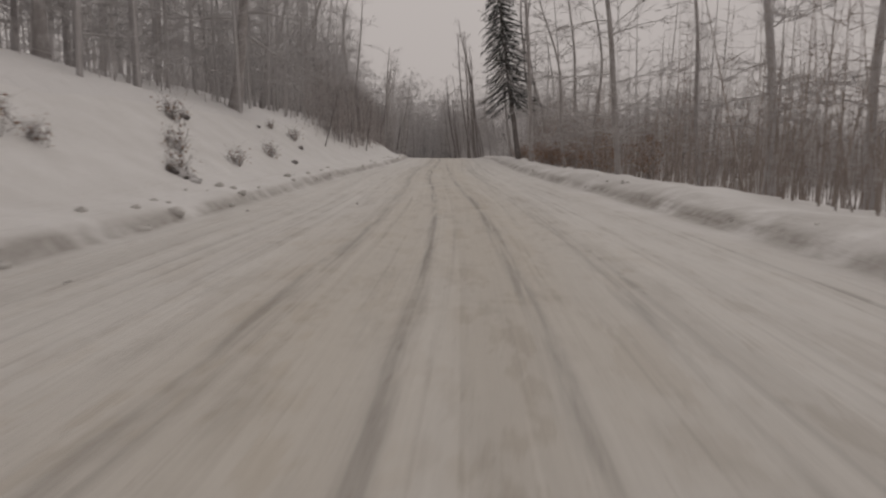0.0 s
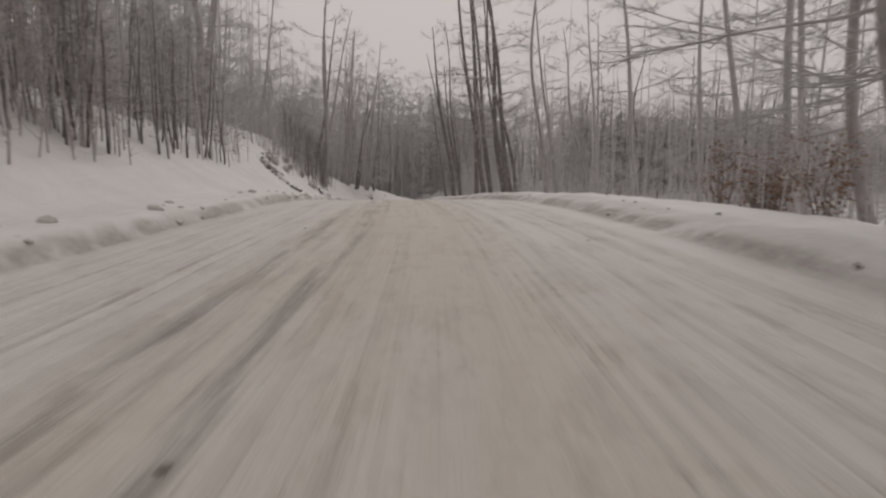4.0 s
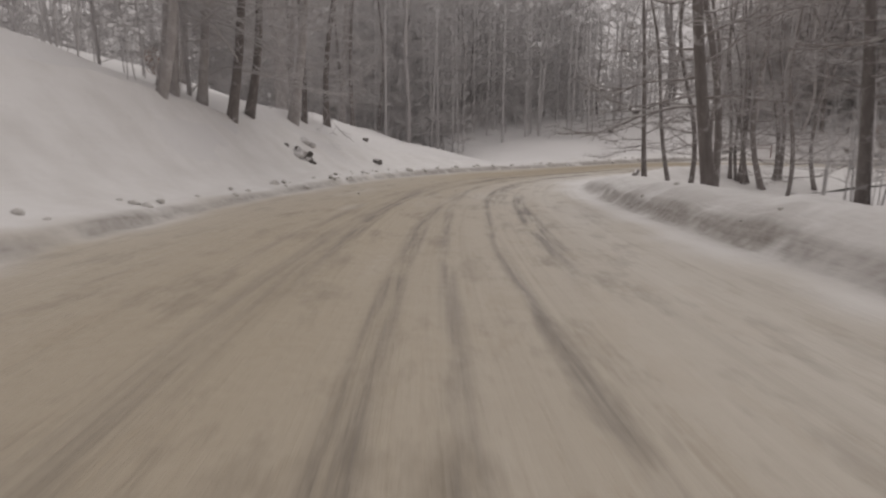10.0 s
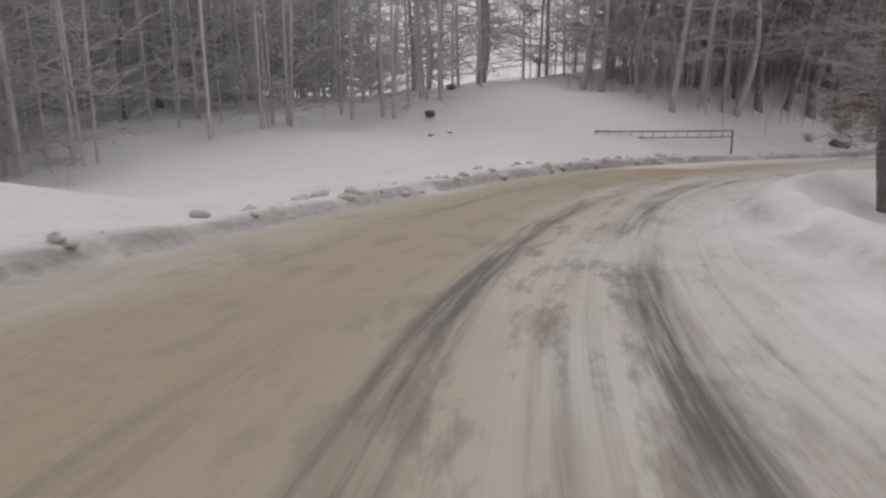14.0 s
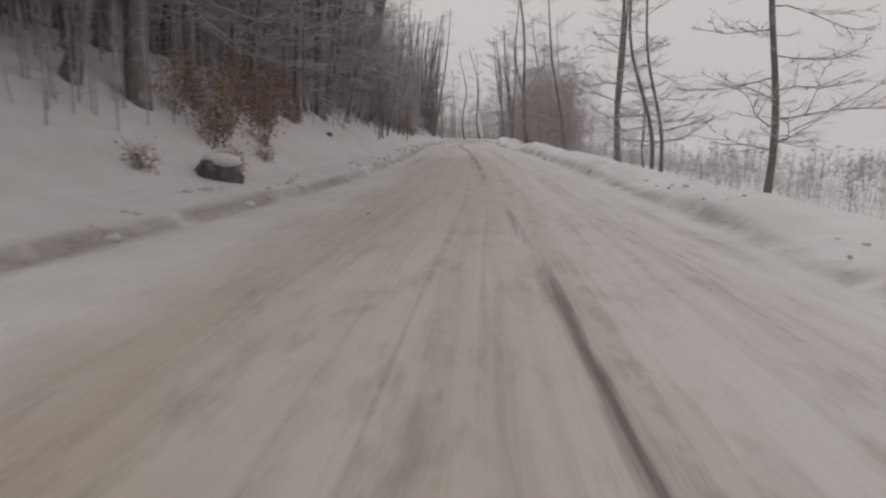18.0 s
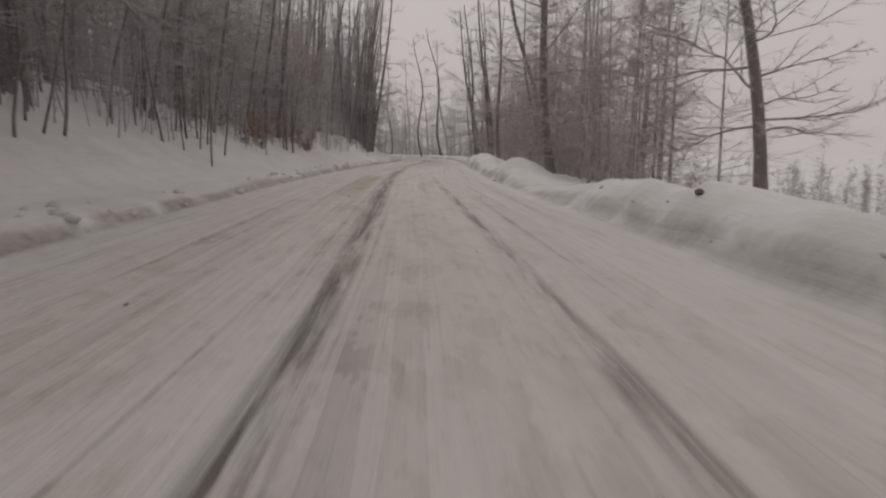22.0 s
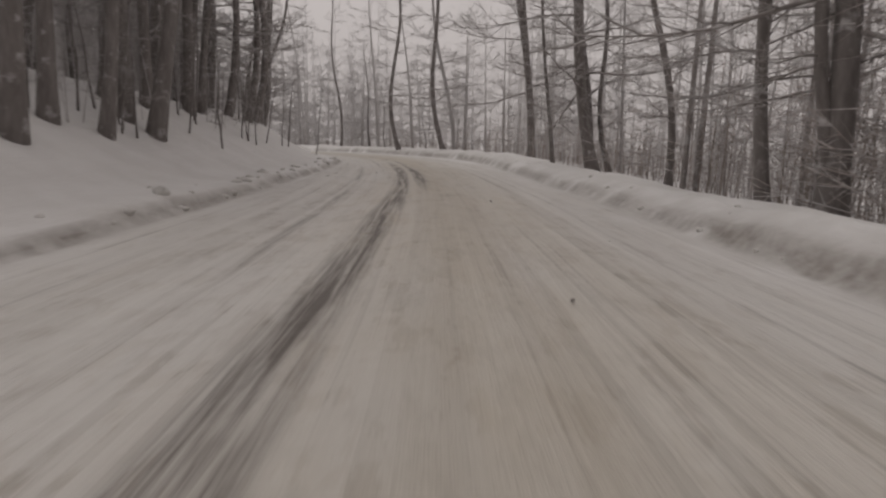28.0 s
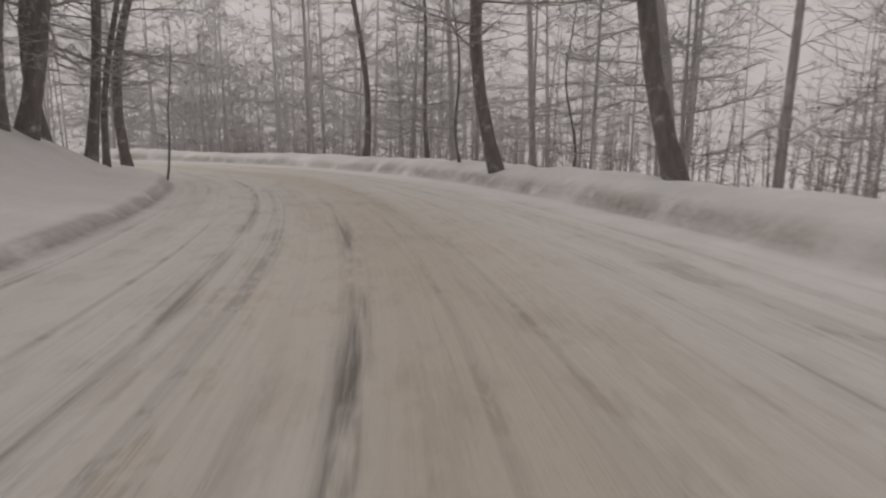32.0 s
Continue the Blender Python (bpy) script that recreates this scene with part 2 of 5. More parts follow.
    for across, half, s0, s1, strength, kind in sorted(STAINS, key=lambda q: q[5] == "wet"):
        if isinstance(across, tuple):
            drift_by = n.new("ShaderNodeMapRange")
            l.new(s, drift_by.inputs["Value"])
            for title, value in (("From Min", s0), ("From Max", s1), ("To Min", across[0]), ("To Max", across[1])):
                drift_by.inputs[title].default_value = value
            across = drift_by.outputs["Result"]
        mask = band(n, l, d, across, half, max(0.06, half * 0.6))
        length = band(n, l, s, (s0 + s1) / 2, (s1 - s0) / 2, min(6.0, (s1 - s0) / 4))
        worn = {"wet": wide_track if half > 0.15 else thin_track, "mud": clump_wear}.get(kind, spread_wear)
        full = calc(n, l, "MULTIPLY", calc(n, l, "MULTIPLY", mask, length), calc(n, l, "MULTIPLY", worn, strength))
        tone = blend(n, l, full, tone, COLOURS[kind])
    # clean snow outside the driven strip; dirt and painted-in shade on the plough's cut faces
    xyz = n.new("ShaderNodeTexCoord").outputs["Object"]
    drift = noise_of(n, l, xyz, 1.1, 5)
    grit = noise_of(n, l, xyz, 7.0, 5, 0.65)
    white = blend(n, l, ramp(n, l, drift, 0.35, 0.75), (0.64, 0.628, 0.62, 1), (0.56, 0.545, 0.53, 1))
    white = blend(n, l, calc(n, l, "MULTIPLY", ramp(n, l, grit, 0.62, 0.78), 0.35), white, (0.369, 0.344, 0.32, 1))
    clean = n.new("ShaderNodeAttribute")
    clean.attribute_name = "clean"
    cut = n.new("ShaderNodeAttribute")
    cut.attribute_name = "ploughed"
    tone = blend(n, l, clean.outputs["Fac"], tone, white)
    soil_shade = blend(n, l, ramp(n, l, grit, 0.35, 0.7), (0.36, 0.338, 0.317, 1), (0.20, 0.18, 0.162, 1))
    tone = blend(n, l, calc(n, l, "MULTIPLY", cut.outputs["Fac"], ramp(n, l, drift, 0.3, 0.5)), tone, soil_shade)
    l.new(tone, b.inputs["Base Color"])
    high = calc(n, l, "ADD", calc(n, l, "MULTIPLY", streak_fine, 0.2), calc(n, l, "ADD", streak, calc(n, l, "ADD", calc(n, l, "MULTIPLY", lumps, 0.5), calc(n, l, "MULTIPLY", grit, 0.35))))
    bump(n, l, b, high, 0.8, 0.06)
    return m


def bark_material(name, dark, pale, frost):
    """Bark with a dusting of rime; frost is how much of it is white."""
    m, n, l, b = material(name, 0.9)
    xyz = n.new("ShaderNodeTexCoord").outputs["Object"]
    grain = noise_of(n, l, stretch(n, l, xyz, (9, 9, 2.5)), 1.0, 6, 0.6)
    rime = noise_of(n, l, xyz, 3.0, 5, 0.65)
    tone = blend(n, l, ramp(n, l, grain, 0.35, 0.7), dark, pale)
    tone = blend(n, l, ramp(n, l, rime, 0.68 - frost * 0.4, 0.80 - frost * 0.3), tone, (0.508, 0.492, 0.492, 1))
    l.new(tone, b.inputs["Base Color"])
    bump(n, l, b, grain, 0.7, 0.03)
    return m


SNOW = snow_material("fresh_snow")
BANK_SNOW = snow_material("ploughed_snow", (0.59, 0.574, 0.553, 1), (0.344, 0.316, 0.279, 1))
ROAD = road_material()
BARK = bark_material("beech_bark", (0.165, 0.148, 0.141, 1), (0.25, 0.23, 0.222, 1), 0.32)
BRANCH = bark_material("branch_bark", (0.245, 0.222, 0.212, 1), (0.335, 0.31, 0.30, 1), 0.48)
TWIG = bark_material("rimed_twig", (0.42, 0.393, 0.382, 1), (0.52, 0.494, 0.483, 1), 0.66)
# FAR, FARTWIG: frosted tones, paled further to put fog haze into the colour
FAR = bark_material("hazed_frost_bark", (0.42, 0.402, 0.399, 1), (0.50, 0.482, 0.479, 1), 0.56)
FARTWIG = bark_material("hazed_frost_twig", (0.53, 0.513, 0.509, 1), (0.61, 0.594, 0.59, 1), 0.75)
# rime on the boughs; on the valley scrub it puts haze into the colour
RIME_HAZE = bark_material("heavy_rime_haze", (0.41, 0.395, 0.392, 1), (0.508, 0.496, 0.492, 1), 0.75)
BRUSHWOOD = bark_material("brown_brushwood", (0.265, 0.223, 0.2, 1), (0.37, 0.327, 0.3, 1), 0.36)
PINKTWIG = bark_material("rimed_brown_twig", (0.36, 0.31, 0.29, 1), (0.47, 0.43, 0.41, 1), 0.55)
# BARK made paler, with fog haze put into its colour
HAZED = bark_material("hazed_bark", (0.34, 0.32, 0.312, 1), (0.44, 0.416, 0.406, 1), 0.46)
NEEDLE = bark_material("spruce_needles", (0.0574, 0.0615, 0.0574, 1), (0.107, 0.111, 0.107, 1), 0.42)
ROCK = bark_material("wet_rock", (0.075, 0.068, 0.064, 1), (0.19, 0.175, 0.165, 1), 0.24)


def leaf_material():
    m, n, l, b = material("dry_leaf", 0.8)
    r = n.new("ShaderNodeNewGeometry")
    tone = ramp(n, l, r.outputs["Random Per Island"], 0.0, 1.0, (0.20, 0.095, 0.045, 1), (0.36, 0.23, 0.15, 1))
    l.new(tone, b.inputs["Base Color"])
    return m


LEAF = leaf_material()


def paint_material(name, a, c):
    m, n, l, b = material(name, 0.6)
    xyz = n.new("ShaderNodeTexCoord").outputs["Object"]
    l.new(blend(n, l, ramp(n, l, noise_of(n, l, xyz, 9, 4), 0.45, 0.7), a, c), b.inputs["Base Color"])
    return m


RED = paint_material("faded_red_paint", (0.19, 0.095, 0.085, 1), (0.29, 0.2, 0.18, 1))
YELLOW = paint_material("faded_yellow_paint", (0.42, 0.30, 0.06, 1), (0.50, 0.42, 0.25, 1))

# ---------- small tools ----------
rng = np.random.default_rng(7)


class Shape:
    """Collects vertices and faces of one mesh."""

    def __init__(self):
        self.v, self.f = [], []

    def tube(self, pts, radii, sides=6, cap=True):
        pts = np.asarray(pts, float)
        base = len(self.v)
        way = np.gradient(pts, axis=0)
        way /= np.linalg.norm(way, axis=1, keepdims=True) + 1e-9
        ref = np.array((0.0, 0.0, 1.0)) if abs(way[0, 2]) < 0.8 else np.array((1.0, 0.0, 0.0))
        turn = np.arange(sides) * 2 * math.pi / sides
        for p, w, r in zip(pts, way, radii):
            u = np.cross(w, ref)
            u /= np.linalg.norm(u) + 1e-9
            q = np.cross(w, u)
            for a in turn:
                self.v.append(tuple(p + r * (math.cos(a) * u + math.sin(a) * q)))
        for k in range(len(pts) - 1):
            for j in range(sides):
                a, b = base + k * sides + j, base + k * sides + (j + 1) % sides
                self.f.append((a, b, b + sides, a + sides))
        if cap:
            self.f.append(tuple(range(base + (len(pts) - 1) * sides, base + len(pts) * sides)))
            self.f.append(tuple(range(base + sides - 1, base - 1, -1)))

    def spike(self, a, b, r):
        """A thin three-sided twig that ends in a point."""
        a, b = np.asarray(a, float), np.asarray(b, float)
        w = b - a
        u = np.cross(w, (0.3, 0.2, 1.0))
        u /= np.linalg.norm(u) + 1e-9
        q = np.cross(w, u)
        q /= np.linalg.norm(q) + 1e-9
        k = len(self.v)
        for t in (0, 2.094, 4.189):
            self.v.append(tuple(a + r * (math.cos(t) * u + math.sin(t) * q)))
        self.v.append(tuple(b))
        self.f += [(k, k + 1, k + 3), (k + 1, k + 2, k + 3), (k + 2, k, k + 3)]

    def leaf(self, p, way, up, size):
        """A leaf folded along its rib."""
        p, way, up = np.asarray(p, float), np.asarray(way, float), np.asarray(up, float)
        side = np.cross(way, up)
        side /= np.linalg.norm(side) + 1e-9
        k = len(self.v)
        mid = p + way * size * 0.5
        self.v += [tuple(p), tuple(mid + side * size * 0.3 + up * size * 0.12), tuple(p + way * size), tuple(mid - side * size * 0.3 + up * size * 0.12)]
        self.f += [(k, k + 1, k + 2), (k, k + 2, k + 3)]

    def lump(self, centre, size, seed, rough=0.25, rings=5, sides=9):
        """A rough boulder shape."""
        r0 = np.random.default_rng(seed)
        base = len(self.v)
        sx, sy, sz = size
        for i in range(rings + 1):
            phi = math.pi * i / rings
            for j in range(sides):
                th = 2 * math.pi * j / sides
                k = 1 + rough * (r0.random() - 0.5) * 2
                self.v.append((centre[0] + sx * k * math.sin(phi) * math.cos(th), centre[1] + sy * k * math.sin(phi) * math.sin(th), centre[2] + sz * k * math.cos(phi)))
        for i in range(rings):
            for j in range(sides):
                a, b = base + i * sides + j, base + i * sides + (j + 1) % sides
                self.f.append((a, a + sides, b + sides, b))

    def box(self, lo, hi):
        k = len(self.v)
        self.v += [(x, y, z) for z in (lo[2], hi[2]) for y in (lo[1], hi[1]) for x in (lo[0], hi[0])]
        self.f += [tuple(k + i for i in q) for q in ((0, 2, 3, 1), (4, 5, 7, 6), (0, 1, 5, 4), (2, 6, 7, 3), (0, 4, 6, 2), (1, 3, 7, 5))]

    def mesh(self, name, mat, smooth=True):
        me = bpy.data.meshes.new(name)
        me.from_pydata(self.v, [], self.f)
        me.materials.append(mat)
        if smooth:
            me.polygons.foreach_set("use_smooth", [True] * len(me.polygons))
        me.update()
        return me


def part(name, shape, mat, parent, label="", smooth=True):
    ob = new(name, shape.mesh(name, mat, smooth))
    ob.parent = parent
    if label:
        tagged(ob, label)
    return ob


def hash2(ix, iy):
    h = np.sin(ix * 127.1 + iy * 311.7) * 43758.5453
    return h - np.floor(h)


def fbm(x, y, octaves=4):
    """Smooth value noise about 0, for arrays."""
    out, amp, total = np.zeros_like(x, dtype=float), 1.0, 0.0
    for o in range(octaves):
        ix, iy = np.floor(x), np.floor(y)
        fx, fy = x - ix, y - iy
        fx, fy = fx * fx * (3 - 2 * fx), fy * fy * (3 - 2 * fy)
        a, b, c, d = hash2(ix, iy), hash2(ix + 1, iy), hash2(ix, iy + 1), hash2(ix + 1, iy + 1)
        out += amp * (a + (b - a) * fx + (c - a) * fy + (a - b - c + d) * fx * fy - 0.5)
        total += amp
        amp, x, y = amp * 0.5, x * 2.03 + 17.1, y * 2.03 + 5.3
    return out / total


# ---------- the line of the road ----------
HEIGHT = 1.05
eyes = np.array([r[1:4] for r in DRIVE])
times = np.array([r[0] for r in DRIVE])
line = np.c_[eyes[:, :2], eyes[:, 2] - HEIGHT]
kernel = np.array([1, 3, 4, 3, 1]) / 12.0
for _ in range(2):
    padded = np.r_[2 * line[:1] - line[2:0:-1], line, 2 * line[-1:] - line[-2:-4:-1]]
    line = sum(k * padded[i : i + len(line)] for i, k in enumerate(kernel))
ahead0 = (line[0] - line[1]) / np.linalg.norm(line[0] - line[1])
before = np.array([line[0] + ahead0 * q for q in (50, 40, 30, 20, 10)])
before[:, 2] = line[0, 2]
after, here = [], line[-1].copy()
turn = math.atan2(line[-1, 1] - line[-2, 1], line[-1, 0] - line[-2, 0])
for q in range(18):
    turn += radians(5.0 if q < 4 else 9.0 if q < 13 else 0.0)
    here = here + np.array((math.cos(turn), math.sin(turn), 0.0)) * 4.0
    after.append(here.copy())
ctrl = np.r_[before, line, np.array(after)]
long0 = np.r_[0, np.cumsum(np.linalg.norm(np.diff(ctrl[:, :2], axis=0), axis=1))]
S0 = long0[len(before)]


def hermite(s):
    """Smooth points of the control line at lengths s."""
    m = np.gradient(ctrl, long0, axis=0)
    k = np.clip(np.searchsorted(long0, s) - 1, 0, len(ctrl) - 2)
    h = (long0[k + 1] - long0[k])[:, None]
    t = ((s - long0[k])[:, None]) / h
    return (2 * t**3 - 3 * t**2 + 1) * ctrl[k] + (t**3 - 2 * t**2 + t) * h * m[k] + (3 * t**2 - 2 * t**3) * ctrl[k + 1] + (t**3 - t**2) * h * m[k + 1]


STEP = 0.5
lengths = np.arange(0, long0[-1] - 0.6, STEP)
axis = hermite(lengths)
along = lengths - S0
heading = np.gradient(axis[:, :2], axis=0)
heading /= np.linalg.norm(heading, axis=1, keepdims=True)
side = np.c_[heading[:, 1], -heading[:, 0]]
time_of = np.interp(along, long0[len(before) : len(before) + len(line)] - S0, times)


def varies(t, keys):
    return np.interp(t, [k[0] for k in keys], [k[1] for k in keys])


# by the time at which the car passes: edges of the road, the bank, the slopes
LEFT_EDGE = [(0, 3.9), (2, 3.8), (3, 3.5), (8, 3.4), (9, 3.7), (11, 4.2), (13, 4.6), (15, 4.5), (16.5, 4.3), (18, 4.2), (20, 3.8), (30, 3.7), (31.3, 3.2), (32, 3.0)]
KNEE = [(0, 2.6), (6.5, 2.6), (8.5, 4.4), (10.5, 4.2), (11.6, 2.6), (12.2, 2.3), (14, 2.4), (18.5, 2.6), (20, 3.4), (25, 2.8), (32, 2.2)]
HILL = [(14.9, 0), (15.5, 1), (17, 1), (18, 0)]
TILT = [(0, 0), (17, 0), (19, 0.05), (28, 0.055), (30, 0.04), (31.5, 0)]
RIGHT_EDGE = [(0, 3.5), (10, 3.3), (12.5, 3.0), (14, 2.6), (15, 2.1), (16, 1.35), (17, 1.4), (18, 2.3), (19, 3.2), (21, 3.6), (25, 3.7), (30, 3.4), (31.2, 3.6), (32, 4.1)]
RIGHT_DROP = [(12.5, 0), (14.5, 0.5), (17, 0.6), (18.3, 0)]
HILL_GRADE = [(14.5, -0.02), (15.7, -0.02), (16.6, 0.07), (17.5, 0.11)]
RIGHT_CLEAN = [(0, 2.9), (10, 2.7), (12, 2.2), (13.5, 1.6), (15, 1.2), (16, 0.9), (17, 1.0), (18, 1.8), (19, 2.5), (22, 3.0), (32, 2.8)]
LEFT_CLEAN = [(0, 9), (16.3, 9), (17.5, 2.1), (19, 2.2), (21, 3.0), (32, 3.2)]
RIGHT_DIRT = [(0, 0.4), (8, 0.45), (10.5, 0.5), (12.5, 0.1), (18, 0.1), (32, 0.15)]
RIGHT_BANK = [(0, 0.24), (1, 0.34), (2.8, 0.28), (3.1, 0.32), (3.6, 0.2), (4.4, 0.2), (6, 0.26), (8, 0.33), (9.5, 0.34), (10.2, 0.46), (11.5, 0.5), (12.5, 0.4), (13.5, 0.26), (16, 0.34), (17, 0.34), (18, 0.26), (18.7, 0.22), (19.3, 0.4), (19.9, 0.22), (20.2, 0.5), (20.7, 0.55), (21.2, 0.6), (22.2, 0.58), (22.6, 0.65), (23.4, 0.74), (23.6, 0.5), (23.85, 0.25), (24.15, 0.12), (24.5, 0.42), (24.75, 0.55), (24.92, 0.86), (25.15, 0.86), (25.3, 0.6), (25.8, 0.58), (26.2, 0.52), (26.4, 0.8), (26.65, 1.1), (27.0, 1.1), (27.5, 0.95), (27.7, 0.6), (27.95, 0.7), (28.15, 1.0), (28.4, 1.0), (28.6, 0.5), (29.1, 0.42), (29.7, 0.42), (30.2, 0.44), (31, 0.46), (32, 0.5)]
LEFT_RISE = [(0, 1.5), (6, 1.5), (8, 2.0), (9.5, 2.6), (11, 2.5), (13.0, 1.9), (14.0, 0.85), (14.6, 0.45), (15.1, 0.42), (15.5, 0.1), (17, 0.25), (18.5, 1.1), (19.5, 1.6), (22, 1.6), (25, 1.15), (28, 1.0), (30, 1.3), (32, 1.25)]


def ground_height(d, t, x, y):
    """Height over the road's crown at d metres to the right of the car's line."""
    left, right = -d - varies(t, LEFT_EDGE), d - varies(t, RIGHT_EDGE)
    rough = fbm(x * 0.35, y * 0.35) * 0.55
    fine = fbm(x * 1.7 + 9, y * 1.7, 3)
    out = -varies(t, TILT) * np.clip(d, 0, 9)
    rise = varies(t, LEFT_RISE)
    a = np.maximum(left, 0)
    edge = np.clip((a - 0.16 * fbm(x * 2.1, y * 2.1, 2)) / 0.2, 0, 1)
    berm = (0.19 + 0.26 * fbm(x * 0.22 + 40, y * 0.22)) * edge * edge * (3 - 2 * edge) * (0.45 + 0.55 * np.exp(-(((a - 0.5) / 0.6) ** 2)))
    slope = 0.47 * np.log1p(np.exp(np.minimum((a - 1.0) * 3, 40))) / 3
    slope = slope * rise
    far_hill = varies(t, HILL_GRADE) * a + 0.22 * np.maximum(a - 34, 0)
    knee = varies(t, KNEE)
    slope = np.where(slope < knee, slope, knee + 0.30 * (slope - knee))
    slope = np.where(slope < 6.0, slope, 6.0 + 0.35 * (slope - 6.0))
    slope += varies(t, HILL) * (far_hill - slope)
    out += np.where(left > 0, berm + np.minimum(slope, 26) + rough * np.clip(a / 5, 0, 1.2) + 0.10 * fine * np.clip(a, 0, 1), 0)
    b = np.maximum(right, 0)
    hb = varies(t, RIGHT_BANK) * (1 + 0.5 * fbm(x * 0.23 + 11, y * 0.23 + 3, 3) + 0.45 * fbm(x * 1.1, y * 1.1, 2))
    up = np.clip(b / 0.8, 0, 1)
    up = 0.45 * np.clip((b + 0.15 * fine) / 0.25, 0, 1) + 0.55 * up * up * (3 - 2 * up)
    down = np.clip((b - 1.1) / 2.0, 0, 1)
    down = down * down * (3 - 2 * down)
    out += np.where(right > 0, hb * (up - 0.55 * down) - varies(t, RIGHT_DROP) * np.clip((b - 0.7) / 1.2, 0, 1) - 0.16 * np.maximum(b - 3.0, 0) * np.exp(-np.maximum(b - 3, 0) / 90) + rough * 0.6 * np.clip(b / 6, 0, 1) + 0.08 * fine * np.clip(b, 0, 1), 0)
    return out


def place(x, y):
    """Length index, offset to the right and height of the snow at points of the plan."""
    x, y = np.atleast_1d(np.asarray(x, float)), np.atleast_1d(np.asarray(y, float))
    near, d2 = np.zeros(len(x), int), np.full(len(x), 1e18)
    for k in range(0, len(axis), 2):
        q = (x - axis[k, 0]) ** 2 + (y - axis[k, 1]) ** 2
        better = q < d2
        near[better], d2[better] = k, q[better]
    d = (x - axis[near, 0]) * side[near, 0] + (y - axis[near, 1]) * side[near, 1]
    d = np.where(np.abs(d) < np.sqrt(d2) * 0.7, np.sign(d) * np.sqrt(d2), d)
    return near, d, axis[near, 2] + ground_height(d, time_of[near], x, y)


def at_road(t, d):
    """Plan position d metres right of the line where the car passes at t seconds."""
    k = int(np.argmin(np.abs(time_of - t) + (along < -0.5) * 100 + (along > along[-1] - 86) * 0))
    return axis[k, 0] + side[k, 0] * d, axis[k, 1] + side[k, 1] * d


# ---------- ground, road ----------
def spread(lo, hi, step, reach, grow=1.28):
    mid = list(np.arange(lo, hi + 0.1, step))
    a, b, s = lo, hi, step
    low, high = [], []
    while hi + reach > b:
        s *= grow
        a, b = a - s, b + s
        low.append(a)
        high.append(b)
    return np.array(low[::-1] + mid + high)


gx, gy = spread(axis[:, 0].min() - 50, axis[:, 0].max() + 40, 2.0, 1800), spread(axis[:, 1].min() - 10, axis[:, 1].max() + 60, 2.0, 1800)
GX, GY = np.meshgrid(gx, gy)
near, dist, gz = place(GX.ravel(), GY.ravel())
inner = np.clip((6.6 - np.abs(dist)) / 1.6, 0, 1)
gz = gz - 0.75 * inner
verts = np.c_[GX.ravel(), GY.ravel(), gz]
nx, ny = len(gx), len(gy)
idx = np.arange(nx * ny).reshape(ny, nx)
quads = np.stack([idx[:-1, :-1], idx[:-1, 1:], idx[1:, 1:], idx[1:, :-1]], -1).reshape(-1, 4)
me = bpy.data.meshes.new("ground")
me.from_pydata(verts.tolist(), [], quads.tolist())
me.materials.append(SNOW)
me.polygons.foreach_set("use_smooth", [True] * len(me.polygons))
tagged(new("ground", me), "deep untrodden snow over the forest floor and slopes", "ground", kind="structure")

across = np.round(np.r_[np.arange(-7.6, -6.0, 0.2), np.arange(-6.0, -3.4, 0.1), np.arange(-3.4, 2.39, 0.12), np.arange(2.4, 4.6, 0.1), np.arange(4.6, 7.01, 0.2)], 3)


